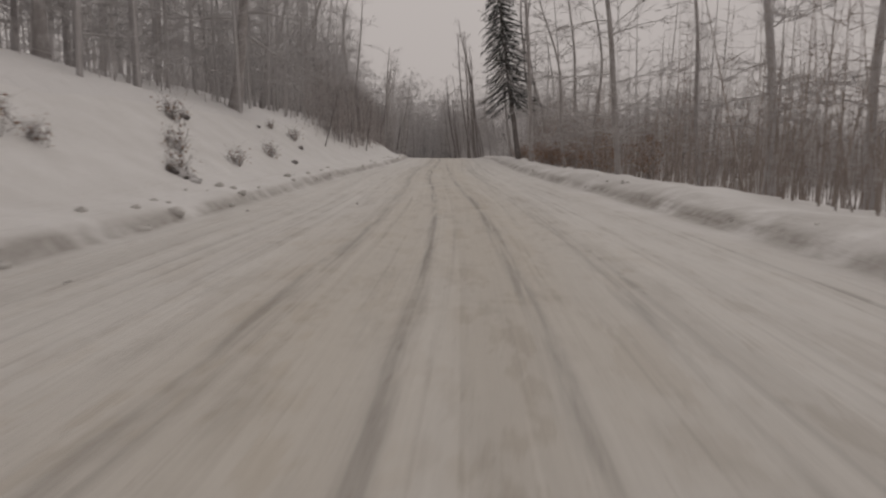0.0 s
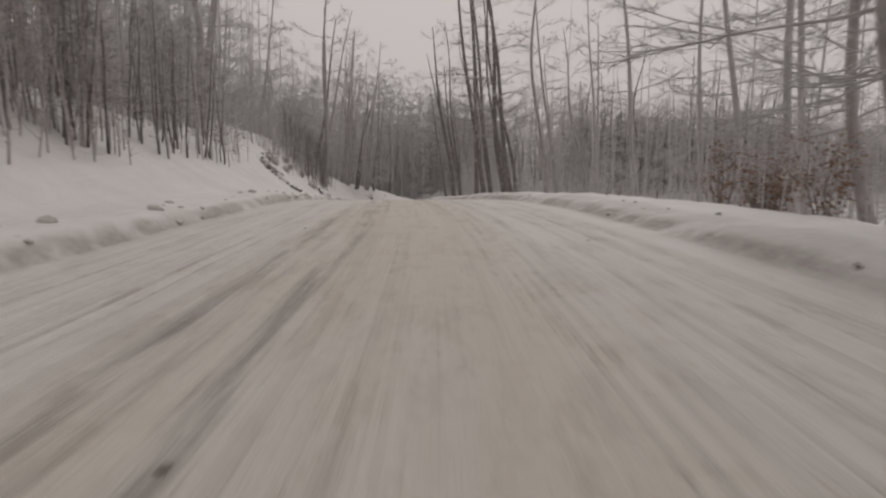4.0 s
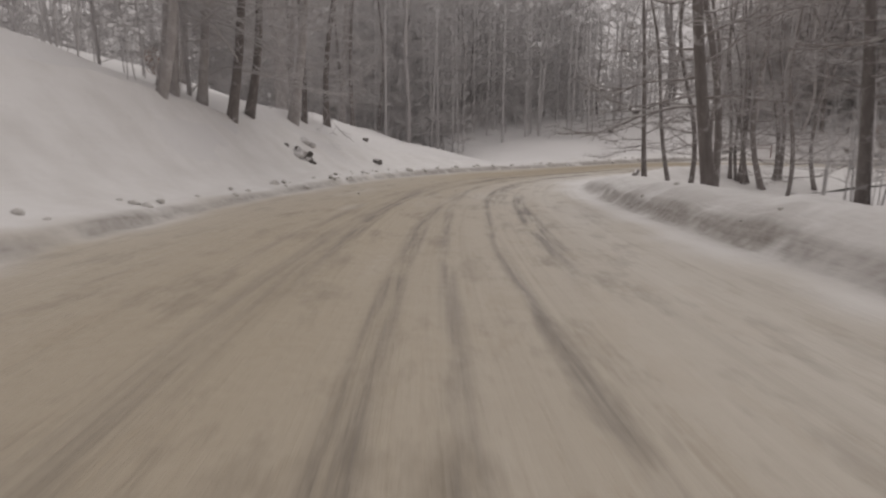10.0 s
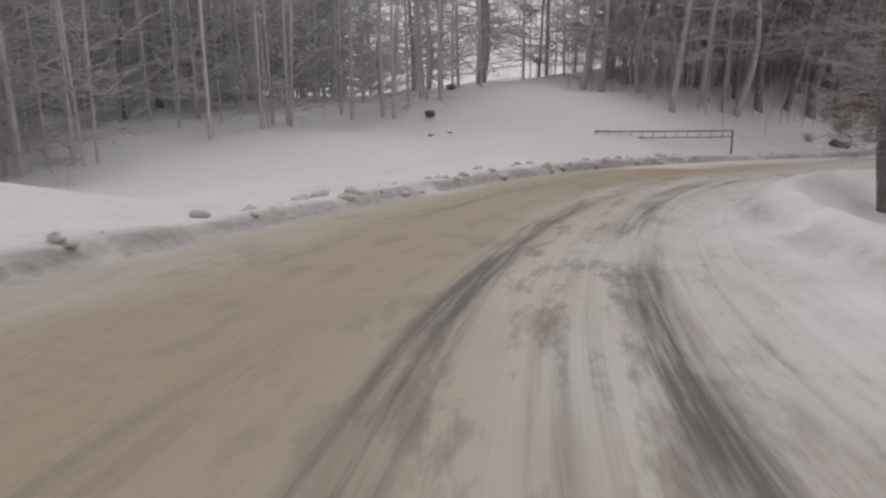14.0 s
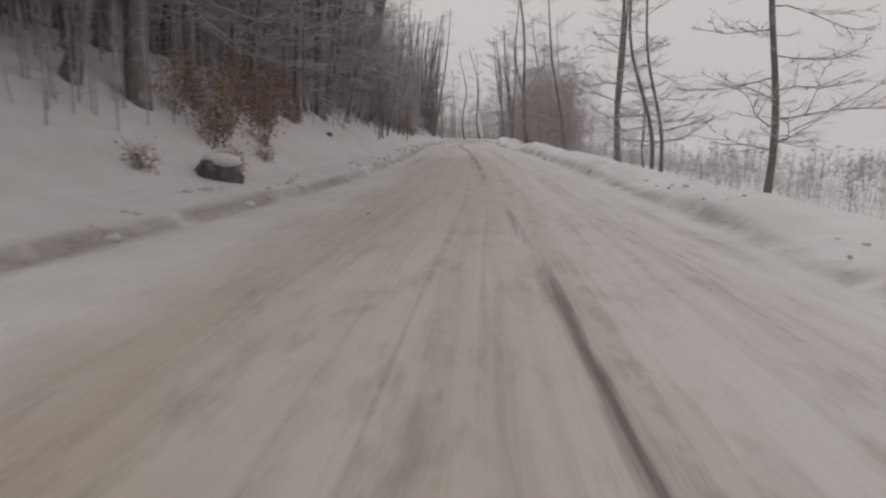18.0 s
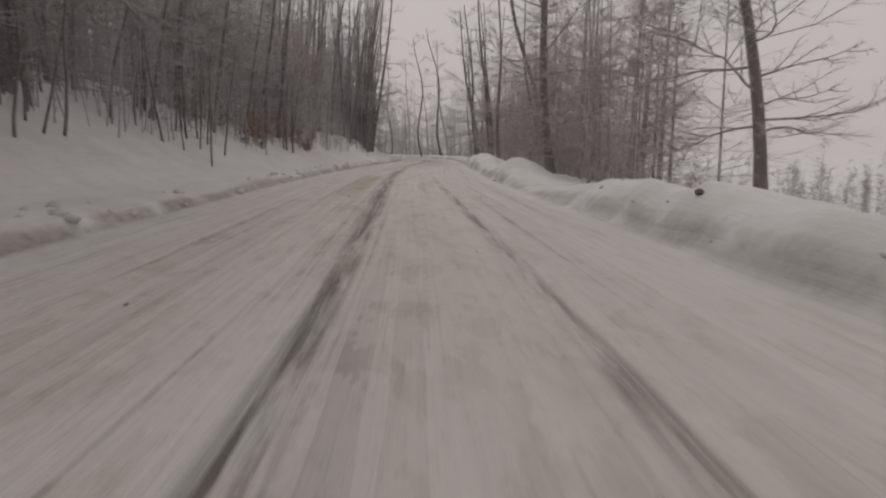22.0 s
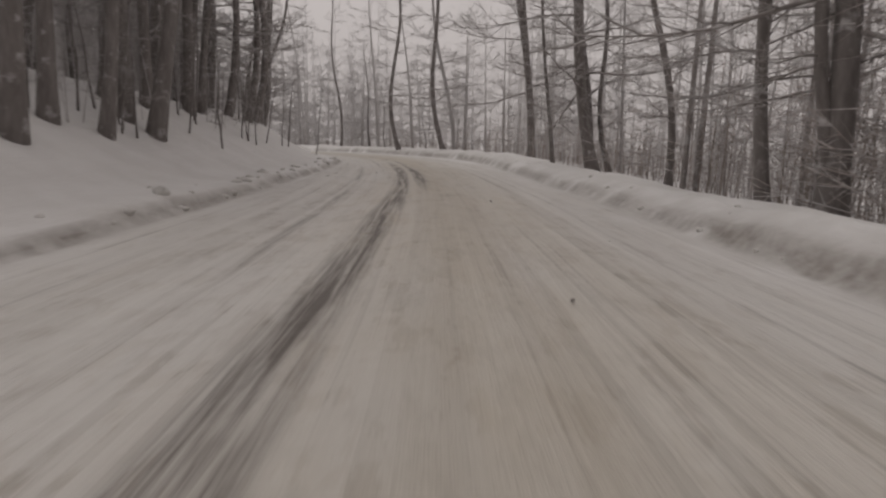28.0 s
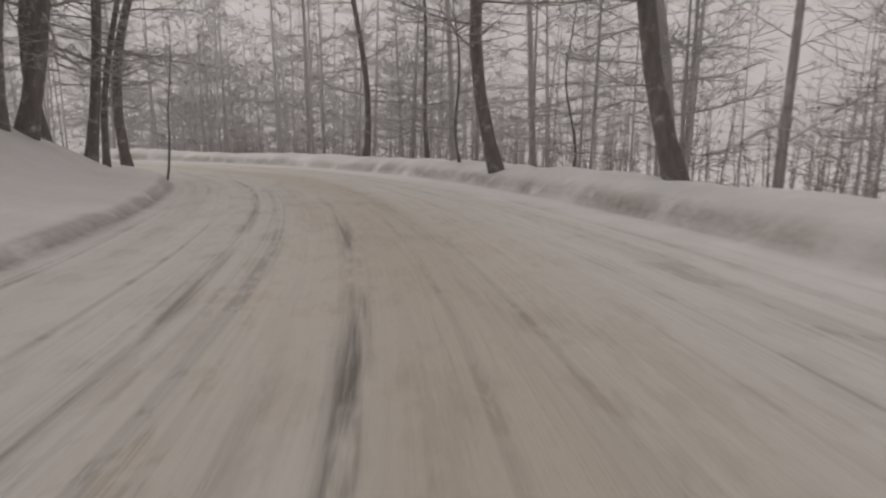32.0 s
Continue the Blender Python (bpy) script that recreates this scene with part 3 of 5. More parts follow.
def strip(name, lo, hi, mat, label, category):
    """A length-wise sheet of the road's cross-section between two offsets."""
    cols = across[(across >= lo - 1e-6) & (across <= hi + 1e-6)]
    D, K = np.meshgrid(cols, np.arange(len(axis)))
    d, k = D.ravel(), K.ravel()
    x, y = axis[k, 0] + side[k, 0] * d, axis[k, 1] + side[k, 1] * d
    z = axis[k, 2] + ground_height(d, time_of[k], x, y)
    s = along[k]
    flat = np.exp(-((np.abs(d) / 3.6) ** 6))
    ruts = -0.030 * np.exp(-(((d + 0.62) / 0.2) ** 2)) - 0.030 * np.exp(-(((d - 0.82) / 0.2) ** 2)) - 0.015 * np.exp(-(((d + 2.0) / 0.25) ** 2)) + 0.02 * np.exp(-(((d - 1.5) / 0.3) ** 2))
    z = z + flat * (ruts * (1 + fbm(d * 0.5, s * 0.15) * 2) + 0.035 * fbm(d * 2.2, s * 0.25) + 0.02 * fbm(d * 5.0, s * 1.2, 2))
    m = bpy.data.meshes.new(name)
    w, h = len(cols), len(axis)
    ix = np.arange(w * h).reshape(h, w)
    q = np.stack([ix[:-1, :-1], ix[:-1, 1:], ix[1:, 1:], ix[1:, :-1]], -1).reshape(-1, 4)
    m.from_pydata(np.c_[x, y, z].tolist(), [], q.tolist())
    m.materials.append(mat)
    m.polygons.foreach_set("use_smooth", [True] * len(m.polygons))
    layer = m.uv_layers.new(name="road")
    loops = np.empty(len(m.loops), int)
    m.loops.foreach_get("vertex_index", loops)
    layer.data.foreach_set("uv", np.c_[d, s][loops].ravel())
    a, c = -d - varies(time_of[k], LEFT_EDGE), d - varies(time_of[k], RIGHT_EDGE)
    ragged = fbm(x * 0.9, y * 0.9, 4)
    clean = np.clip(np.maximum((a + 0.35 + ragged * 0.9) / 0.7, (d - varies(time_of[k], RIGHT_CLEAN) + ragged * 1.2) / 0.8), 0, 1)
    clean = np.maximum(clean, 0.8 * np.clip((-d - varies(time_of[k], LEFT_CLEAN) + ragged * 1.2) / 0.9, 0, 1))
    # dirt on the right bank; both cut edges also get painted shade
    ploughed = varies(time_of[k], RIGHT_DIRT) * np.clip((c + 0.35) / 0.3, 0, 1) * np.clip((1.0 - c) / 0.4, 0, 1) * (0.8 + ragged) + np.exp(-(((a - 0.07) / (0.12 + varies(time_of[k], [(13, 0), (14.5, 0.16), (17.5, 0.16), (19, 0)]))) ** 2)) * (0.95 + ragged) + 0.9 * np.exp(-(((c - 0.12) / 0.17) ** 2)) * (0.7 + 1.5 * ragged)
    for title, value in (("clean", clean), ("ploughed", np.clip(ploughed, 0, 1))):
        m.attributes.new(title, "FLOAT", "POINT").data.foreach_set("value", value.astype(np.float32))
    return tagged(new(name, m), label, category, kind="structure")


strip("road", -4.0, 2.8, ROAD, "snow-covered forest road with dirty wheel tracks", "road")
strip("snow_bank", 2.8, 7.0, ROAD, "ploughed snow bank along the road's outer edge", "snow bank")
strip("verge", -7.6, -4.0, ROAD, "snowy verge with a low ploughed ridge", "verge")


def clods(name, t0, t1, keys, lo, hi, count, sizes, label):
    """Broken lumps of ploughed snow strewn along an edge of the road."""
    r = np.random.default_rng(int(t0 * 7 + count))
    shape = Shape()
    t = r.uniform(t0, t1, count)
    d = np.sign(lo + hi) * varies(t, keys) + r.uniform(lo, hi, count)
    xy = np.array([at_road(p, q) for p, q in zip(t, d)])
    z = place(xy[:, 0], xy[:, 1])[2]
    for k in range(count):
        s = r.uniform(*sizes) * r.uniform(0.5, 1.0)
        shape.lump((xy[k, 0], xy[k, 1], z[k] + s * 0.02), (s, s * r.uniform(0.7, 1.2), s * 0.6), 900 + k, 0.3, 4, 6)
    tagged(new(name, shape.mesh(name, BANK_SNOW)), label, "snow lumps", kind="stuff")


clods("snow_lumps", 0.0, 12.5, LEFT_EDGE, -0.8, -0.02, 190, (0.03, 0.15), "lumps of ploughed snow along the ridge")
clods("snow_lumps", 12.5, 18.0, LEFT_EDGE, -0.8, -0.02, 110, (0.04, 0.2), "lumps of ploughed snow along the ridge")
clods("snow_lumps", 18.0, 32.0, LEFT_EDGE, -0.8, -0.02, 200, (0.03, 0.16), "lumps of ploughed snow along the ridge")
clods("snow_lumps", 0.0, 12.0, RIGHT_EDGE, 0.0, 0.9, 90, (0.02, 0.08), "lumps of ploughed snow on the bank")
clods("snow_lumps", 18.0, 32.0, RIGHT_EDGE, 0.0, 0.9, 120, (0.02, 0.09), "lumps of ploughed snow on the bank")


def grit(count):
    """Small dark clods and stones lying on the road."""
    r = np.random.default_rng(77)
    shape = Shape()
    k = r.integers(90, len(axis) - 150, count)
    d = r.uniform(-3.6, 3.0, count)
    x, y = axis[k, 0] + side[k, 0] * d, axis[k, 1] + side[k, 1] * d
    z = place(x, y)[2]
    for q in range(count):
        s = r.uniform(0.008, 0.028)
        shape.lump((x[q], y[q], z[q] + s * 0.2), (s, s * r.uniform(0.6, 1.3), s * 0.6), 300 + q, 0.35, 3, 6)
    tagged(new("road_debris", shape.mesh("road_debris", BARK, False)), "small dark clods and stones lying on the road snow", "debris", kind="stuff")


grit(110)


def foot(x, y):
    return float(place(x, y)[2][0])

# ---------- trees ----------
def spikes_mesh(name, a, b, radius, mats, pick=None):
    """Many thin three-sided twigs, from points a to points b, as one mesh."""
    n = len(a)
    w = b - a
    u = np.cross(w, np.array((0.3, 0.2, 1.0)))
    u /= np.linalg.norm(u, axis=1, keepdims=True) + 1e-9
    q = np.cross(w, u)
    q /= np.linalg.norm(q, axis=1, keepdims=True) + 1e-9
    v = np.empty((n, 4, 3))
    for k, t in enumerate((0, 2.094, 4.189)):
        v[:, k] = a + np.asarray(radius).reshape(-1, 1) * (math.cos(t) * u + math.sin(t) * q)
    v[:, 3] = b
    f = (np.arange(n) * 4)[:, None, None] + np.array(((0, 1, 3), (1, 2, 3), (2, 0, 3)))
    me = bpy.data.meshes.new(name)
    me.vertices.add(n * 4)
    me.vertices.foreach_set("co", v.ravel())
    me.loops.add(n * 9)
    me.loops.foreach_set("vertex_index", f.ravel().astype(np.int32))
    me.polygons.add(n * 3)
    me.polygons.foreach_set("loop_start", np.arange(0, n * 9, 3, dtype=np.int32))
    for m in mats:
        me.materials.append(m)
    if pick is not None:
        me.polygons.foreach_set("material_index", np.repeat(pick, 3).astype(np.int32))
    me.update(calc_edges=True)
    return me



class Twigs:
    """Collects thin three-sided twigs, many at a time."""

    def __init__(self):
        self.a, self.b, self.r = [], [], []

    def add(self, a, b, radius):
        self.a.append(np.asarray(a, float).reshape(-1, 3))
        self.b.append(np.asarray(b, float).reshape(-1, 3))
        self.r.append(np.full(len(self.a[-1]), radius))

    def solid(self):
        a, b, r = np.concatenate(self.a), np.concatenate(self.b), np.concatenate(self.r)[:, None]
        w = b - a
        u = np.cross(w, np.array((0.3, 0.2, 1.0)))
        u /= np.linalg.norm(u, axis=1, keepdims=True) + 1e-9
        q = np.cross(w, u)
        q /= np.linalg.norm(q, axis=1, keepdims=True) + 1e-9
        v = np.empty((len(a), 4, 3))
        for k, t in enumerate((0, 2.094, 4.189)):
            v[:, k] = a + r * (math.cos(t) * u + math.sin(t) * q)
        v[:, 3] = b
        f = (np.arange(len(a)) * 4)[:, None, None] + np.array(((0, 1, 3), (1, 2, 3), (2, 0, 3)))
        return v.reshape(-1, 3).tolist(), f.reshape(-1, 3).tolist()


def unit(w):
    return w / (np.linalg.norm(w, axis=-1, keepdims=True) + 1e-9)


def bough(shape, twigs, start, way, length, radius, r, droop=0.0, thick=1.0):
    """A long limb with side branches to both hands, feathered with fine twigs."""
    n = 7
    pts, p, w = [np.array(start, float)], np.array(start, float), np.array(way, float)
    for k in range(n):
        w = unit(w + r.normal(0, 0.13, 3) + np.array((0, 0, (0.07 if k > 3 else -0.02) - droop)))
        p = p + w * length / n
        pts.append(p)
    pts = np.array(pts)
    shape.tube(pts, [radius * (1 - 0.86 * (q / n) ** 0.8) for q in range(n + 1)], 5, cap=False)
    flat = unit(np.cross(np.asarray(way, float), (0, 0, 1.0)))
    subs = int(4 + length * 1.7)
    for q in range(subs):
        f = 0.16 + 0.84 * (q + r.random() * 0.7) / subs
        k = min(int(f * n), n - 1)
        base = pts[k] + (pts[k + 1] - pts[k]) * (f * n - k)
        out = unit(pts[k + 1] - pts[k])
        lean = unit(out * 0.8 + flat * (0.75 if q % 2 else -0.75) + r.normal(0, 0.25, 3) + np.array((0, 0, 0.08 - droop * 1.5)))
        size = length * (0.5 * (1 - f) + 0.13) * r.uniform(0.7, 1.25)
        mid = base + lean * size * 0.5 + r.normal(0, 0.05 * size, 3)
        end = mid + unit(lean + np.array((0, 0, 0.18 - droop))) * size * 0.5
        shape.tube([base, mid, end], [radius * 0.36 + 0.003, radius * 0.2 + 0.003, 0.004], 3, cap=False)
        m = int(5 + size * 4)
        g = r.uniform(0.05, 1.0, (m, 1))
        spot = np.where(g < 0.5, base + (mid - base) * g * 2, mid + (end - mid) * (g * 2 - 1))
        hand = unit(np.cross(lean, (0, 0, 1.0)))
        tw = unit(lean * 0.9 + hand * r.choice((-0.7, 0.7), (m, 1)) + r.normal(0, 0.3, (m, 3)) + np.array((0, 0, 0.1 - droop)))
        tip = spot + tw * np.clip(size * r.uniform(0.18, 0.6, (m, 1)), 0.12, 0.8)
        twigs.add(spot, tip, 0.0065 * thick)
        half = spot + (tip - spot) * r.uniform(0.25, 0.7, (m, 1))
        twigs.add(half, half + (tip - spot) * r.uniform(0.35, 0.6, (m, 1)) + r.normal(0, 0.07, (m, 3)), 0.005 * thick)


def make_beech(name, seed, height, girth, clear, limbs, reach, lean=0.0, fork=False, droop=0.0, mats=None, label="bare beech tree with rimed twigs, standing in snow", low=1.6, thick=1.0):
    r = np.random.default_rng(seed)
    bark, branch, twig = mats or (BARK, BRANCH, TWIG)
    root = tagged(new(name), label, "tree")
    trunk, shape, twigs = Shape(), Shape(), Twigs()
    n = 16
    pts = []
    bend, phase = r.normal(0, 0.012, 4), r.uniform(0, 3, 2)
    for k in range(n + 1):
        q = k / n
        sway = np.array((bend[0] * math.sin(q * 4 + phase[0]) + bend[1] * math.sin(q * 9), bend[2] * math.sin(q * 3.4 + phase[1]) + bend[3] * math.sin(q * 8)))
        sway = (sway - np.array((bend[0] * math.sin(phase[0]), bend[2] * math.sin(phase[1])))) * height
        pts.append((lean * height * q**1.3 + sway[0], sway[1], -0.5 + (height + 0.5) * q))
    radii = [girth * (1.5 if k == 0 else 1.12 if k == 1 else 1.0) * (1 - 0.78 * (k / n) ** 1.1) * r.uniform(0.95, 1.05) for k in range(n + 1)]
    trunk.tube(pts, radii, 10)
    pts = np.array(pts)
    if fork:
        k = 3
        other = [pts[k] + np.array((0.10 * q * height * 0.09 + 0.05 * math.sin(q), -0.07 * q * height * 0.06, q * height * 0.085)) for q in range(9)]
        trunk.tube(other, [girth * 0.62 * (1 - 0.10 * q) for q in range(9)], 8)
    for q in range(limbs):
        h = clear + (height - clear) * ((q + r.random()) / limbs) ** low
        k = (h + 0.5) / (height + 0.5) * n
        i = min(int(k), n - 1)
        base = pts[i] + (pts[i + 1] - pts[i]) * (k - i)
        a = q * 2.4 + r.normal(0, 0.4)
        rise = 0.12 + 0.8 * (h / height) ** 2 + r.normal(0, 0.12)
        way = unit(np.array((math.cos(a), math.sin(a), rise - droop)))
        size = reach * (1 - 0.5 * (h - clear) / (height - clear)) * r.uniform(0.6, 1.15)
        bough(shape, twigs, base, way, size, max(0.018, girth * 0.27 * (1 - 0.6 * h / height)), r, droop, thick)
    part("trunk", trunk, bark, root)
    crown(shape, twigs, branch, twig, root, "bare branches and fine frost-whitened twigs")
    return root


def crown(shape, twigs, branch, twig, root, label):
    """Branches and twigs as one crown, in their two barks."""
    n = len(shape.v)
    cut = len(shape.f)
    v, f = twigs.solid()
    shape.v += v
    shape.f += [(i + n, j + n, k + n) for i, j, k in f]
    ob = part("crown", shape, branch, root, label)
    ob.data.materials.append(twig)
    ob.data.polygons.foreach_set("material_index", [0] * cut + [1] * (len(ob.data.polygons) - cut))
    return ob


def make_spruce(name, seed, height):
    r = np.random.default_rng(seed)
    root = tagged(new(name), "dark spruce with snow-laden drooping boughs", "tree")
    trunk, needles, cap = Shape(), Shape(), Shape()
    trunk.tube([(0, 0, -0.5 + (height + 0.5) * q / 8) for q in range(9)], [0.19 * (1.1 - q / 8) + 0.01 for q in range(9)], 8)
    rows = int(height * 2.4)
    for k in range(rows):
        z = 4.2 + (height - 4.4) * k / rows
        size = 2.7 * (1 - z / height) ** 0.75 + 0.25
        for j in range(9):
            a = j * 0.698 + k * 1.7 + r.normal(0, 0.25)
            out = np.array((math.cos(a), math.sin(a), 0))
            tip = size * r.uniform(0.55, 1.1)
            pts = [np.array((0, 0, z)) + out * tip * q + np.array((0, 0, -0.5 * tip * q**1.4 + 0.15 * tip * max(0, q - 0.7))) for q in (0, 0.35, 0.7, 1.0)]
            needles.tube(pts, [0.03, 0.025, 0.018, 0.006], 3, cap=False)
            for q in range(22):
                f = 0.12 + 0.88 * q / 22
                i = min(int(f * 3), 2)
                base = pts[i] + (pts[i + 1] - pts[i]) * (f * 3 - i)
                for sgn in (-1, 1):
                    sd = np.array((-out[1], out[0], 0)) * sgn
                    w = out * r.uniform(0.2, 0.9) + sd * r.uniform(0.3, 1.1) + np.array((0, 0, r.uniform(-0.9, -0.1))) + r.normal(0, 0.2, 3)
                    needles.spike(base, base + w * min(tip, 1.6) * 0.24 * r.uniform(0.5, 1.2), 0.018)
            if r.random() < 0.4:
                cap.tube([q + np.array((0, 0, 0.04)) for q in pts[1:]], [0.03, 0.05, 0.015], 5)
    part("trunk", trunk, BARK, root)
    part("foliage", needles, NEEDLE, root, "dark green needle boughs")
    tagged(part("snow_load", cap, SNOW, root), "snow lying on the boughs", kind="stuff")
    return root


def make_sapling(name, seed, height, stems=1, label="thin young beech stem in snow"):
    r = np.random.default_rng(seed)
    root = tagged(new(name), label, "sapling")
    stem, twigs = Shape(), Twigs()
    for q in range(stems):
        a, lean = r.random() * 6.28, r.normal(0.05, 0.06)
        h = height * r.uniform(0.7, 1.1)
        x0, y0 = (r.normal(0, 0.25, 2) if stems > 1 else (0, 0))
        pts = [np.array((x0 + math.cos(a) * lean * h * k / 6, y0 + math.sin(a) * lean * h * k / 6, -0.3 + (h + 0.3) * k / 6)) + np.append(r.normal(0, 0.02, 2), 0) for k in range(7)]
        stem.tube(pts, [0.030 * (1.05 - k / 6.5) for k in range(7)], 5)
        for _ in range(int(h * 7)):
            f = r.uniform(0.25, 1.0) * 6
            k = min(int(f), 5)
            base = pts[k] + (pts[k + 1] - pts[k]) * (f - k)
            b = r.random() * 6.28
            size = r.uniform(0.3, 0.9) * (1.25 - f / 6)
            tip = base + np.array((math.cos(b), math.sin(b), r.uniform(0.0, 0.5))) * size
            twigs.add(base, tip, 0.007)
            m = base + (tip - base) * r.uniform(0.25, 0.9, (6, 1))
            twigs.add(m, m + (tip - base) * 0.4 + r.normal(0, 0.15, (6, 3)), 0.005)
    crown(stem, twigs, BARK, BRANCH, root, "thin stem with fine rimed twigs")
    return root


def make_bush(name, seed, height, width, leaves, label="beech shrub holding dry brown leaves"):
    r = np.random.default_rng(seed)
    root = tagged(new(name), label, "shrub")
    stem, leaf = Shape(), Shape()
    tips = []
    for _ in range(14):
        a = r.random() * 6.28
        out = np.array((math.cos(a), math.sin(a), 0)) * width * r.uniform(0.2, 1.0)
        top = out + np.array((0, 0, height * r.uniform(0.5, 1.0)))
        start = out * 0.2 - np.array((0, 0, 0.25))
        mid = (start + top) / 2 + r.normal(0, 0.08, 3)
        stem.tube([start, mid, top], [0.016, 0.011, 0.004], 4, cap=False)
        for _ in range(7):
            m = start + (top - start) * r.uniform(0.3, 1.0)
            t = m + r.normal(0, 0.22, 3) + np.array((0, 0, 0.08))
            stem.spike(m, t, 0.005)
            tips.append((m, t))
    for _ in range(leaves):
        m, t = tips[int(r.integers(len(tips)))]
        p = m + (t - m) * r.uniform(0.2, 1.1) + r.normal(0, 0.05, 3)
        w = r.normal(0, 1, 3) + np.array((0, 0, -0.5))
        w /= np.linalg.norm(w)
        leaf.leaf(p, w, np.cross(w, r.normal(0, 1, 3)), r.uniform(0.05, 0.09))
    part("stalk", stem, BRANCH, root)
    part("foliage", leaf, LEAF, root, "dry russet leaves", smooth=False)
    return root


def stand(proto, x, y, turn=0.0, scale=1.0, sink=0.0, tilt=0.0):
    """Puts a copy of a thing on the snow."""
    k, d, z = (q[0] for q in place(x, y))
    lean = tilt * np.clip(1.5 - abs(d) / 16, 0, 1)
    m = Matrix.Translation((x, y, z - sink)) @ Matrix.Rotation(-lean if d > 0 else lean, 4, Vector((heading[k, 0], heading[k, 1], 0))) @ Matrix.Rotation(turn, 4, "Z")
    keep = proto.scale.copy()
    proto.scale = (scale, scale, scale)
    ob = copy_thing(proto, m)
    proto.scale = keep
    return ob


TALL = [
    make_beech("beech_tree", 1, 17, 0.15, 2.4, 20, 3.2),
    make_beech("beech_tree", 2, 19, 0.18, 3.0, 20, 3.8, lean=0.02),
    make_beech("beech_tree", 3, 15, 0.12, 2.0, 20, 2.8, lean=-0.02),
    make_beech("beech_tree", 4, 18, 0.21, 2.8, 20, 4.2, fork=True, label="broad forked beech with rimed twigs, standing in snow"),
]
BRANCHY = [
    make_beech("beech_tree", 5, 11, 0.10, 1.2, 24, 2.8, label="young beech with low spreading rimed branches"),
    make_beech("beech_tree", 6, 9, 0.08, 1.0, 24, 2.4, lean=0.03, label="young beech with low spreading rimed branches"),
    make_beech("beech_tree", 7, 13, 0.13, 1.6, 24, 3.4, label="roadside beech with long low branches"),
]
STRAIGHT = [
    make_beech("beech_tree", 41, 19, 0.17, 4.5, 12, 3.2, lean=0.01, label="tall straight beech with a bare dark trunk, in snow"),
    make_beech("beech_tree", 42, 17, 0.13, 4.0, 12, 2.8, lean=-0.01, label="tall straight beech with a bare dark trunk, in snow"),
]
# set-back trees: fog haze is put into these bark and twig colours
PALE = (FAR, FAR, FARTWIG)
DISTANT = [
    make_beech("beech_tree", 31, 17, 0.15, 1.4, 22, 3.6, mats=PALE, label="frosted beech standing back, its colours paled for fog", thick=1.6),
    make_beech("beech_tree", 32, 19, 0.17, 1.8, 22, 4.0, lean=0.02, mats=PALE, label="frosted beech standing back, its colours paled for fog", thick=1.6),
    make_beech("beech_tree", 33, 14, 0.13, 1.2, 22, 3.0, mats=PALE, label="frosted young beech standing back, its colours paled for fog", thick=1.6),
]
FROSTED = [
    make_beech("beech_tree", 34, 11, 0.12, 1.2, 26, 3.2, droop=0.05, mats=(BARK, FAR, RIME_HAZE), label="beech with low boughs white with rime", thick=1.3),
    make_beech("beech_tree", 35, 14, 0.16, 1.6, 26, 3.6, droop=0.04, mats=(BARK, FAR, RIME_HAZE), label="beech with low boughs white with rime", thick=1.3),
]
SPRUCE = make_spruce("spruce_tree", 8, 16)
SAPLING = [make_sapling("sapling", 11, 3.2), make_sapling("sapling", 12, 4.2), make_sapling("sapling_clump", 13, 3.4, 4, "clump of thin young beech stems in snow"), make_sapling("sapling", 14, 2.2)]
BUSH = [make_bush("leafy_shrub", 21, 1.5, 0.9, 420), make_bush("leafy_shrub", 22, 1.0, 0.7, 300), make_bush("dry_weeds", 23, 0.5, 0.4, 60, "dry brown weeds poking through the snow")]
PROTOTYPES = TALL + BRANCHY + STRAIGHT + DISTANT + FROSTED + [SPRUCE] + SAPLING + BUSH



def hazed_twin(proto):
    """The same tree with fog haze put into its bark and twig colours, as along the first stretch."""
    twin = copy_thing(proto, Matrix())
    for ob in twin.children:
        ob.data = ob.data.copy()
        for k, m in enumerate(ob.data.materials):
            ob.data.materials[k] = {BARK: HAZED, BRANCH: FAR, TWIG: FARTWIG}.get(m, m)
    return twin


TWIN = {proto: hazed_twin(proto) for proto in TALL + BRANCHY}
PROTOTYPES += list(TWIN.values())
taken = []


def tree_at(kinds, spots, group, size=(0.85, 1.15)):
    for x, y, g in spots:
        k = int(rng.integers(len(kinds)))
        proto = kinds[k]
        if (y < 84 or (x < 0 if y < 142 else x < 26)) and proto in TWIN:
            proto = TWIN[proto]
        ob = stand(proto, x, y, rng.random() * 6.28, g * rng.uniform(*size), tilt=radians(rng.normal(6.5, 2)))
        tagged(ob, group=group)
        taken.append((x, y))


tree_at(TALL, [(-8.6, 26.0, 1.00), (-10.5, 36.3, 1.00), (-11.8, 53.4, 1.00), (-11.9, 19.0, 1.00), (-18.0, 40.0, 0.90), (-15.8, 42.0, 0.90), (-14.1, 68.0, 1.00), (-18.0, 65.0, 0.90), (-12.3, 53.9, 0.90)], 'woods above the road', (0.97, 1.03))
tree_at([SPRUCE], [(5.6, 47.2, 1.00)], 'woods below the road', (0.97, 1.03))
tree_at(BRANCHY, [(6.0, 30.6, 1.10), (5.2, 18.6, 1.20), (5.7, 51.8, 1.20), (6.6, 26.6, 1.00)], 'woods below the road', (0.97, 1.03))
tree_at(TALL, [(5.3, 37.9, 1.00), (7.3, 48.5, 1.00), (8.4, 52.0, 0.90)], 'woods below the road', (0.97, 1.03))
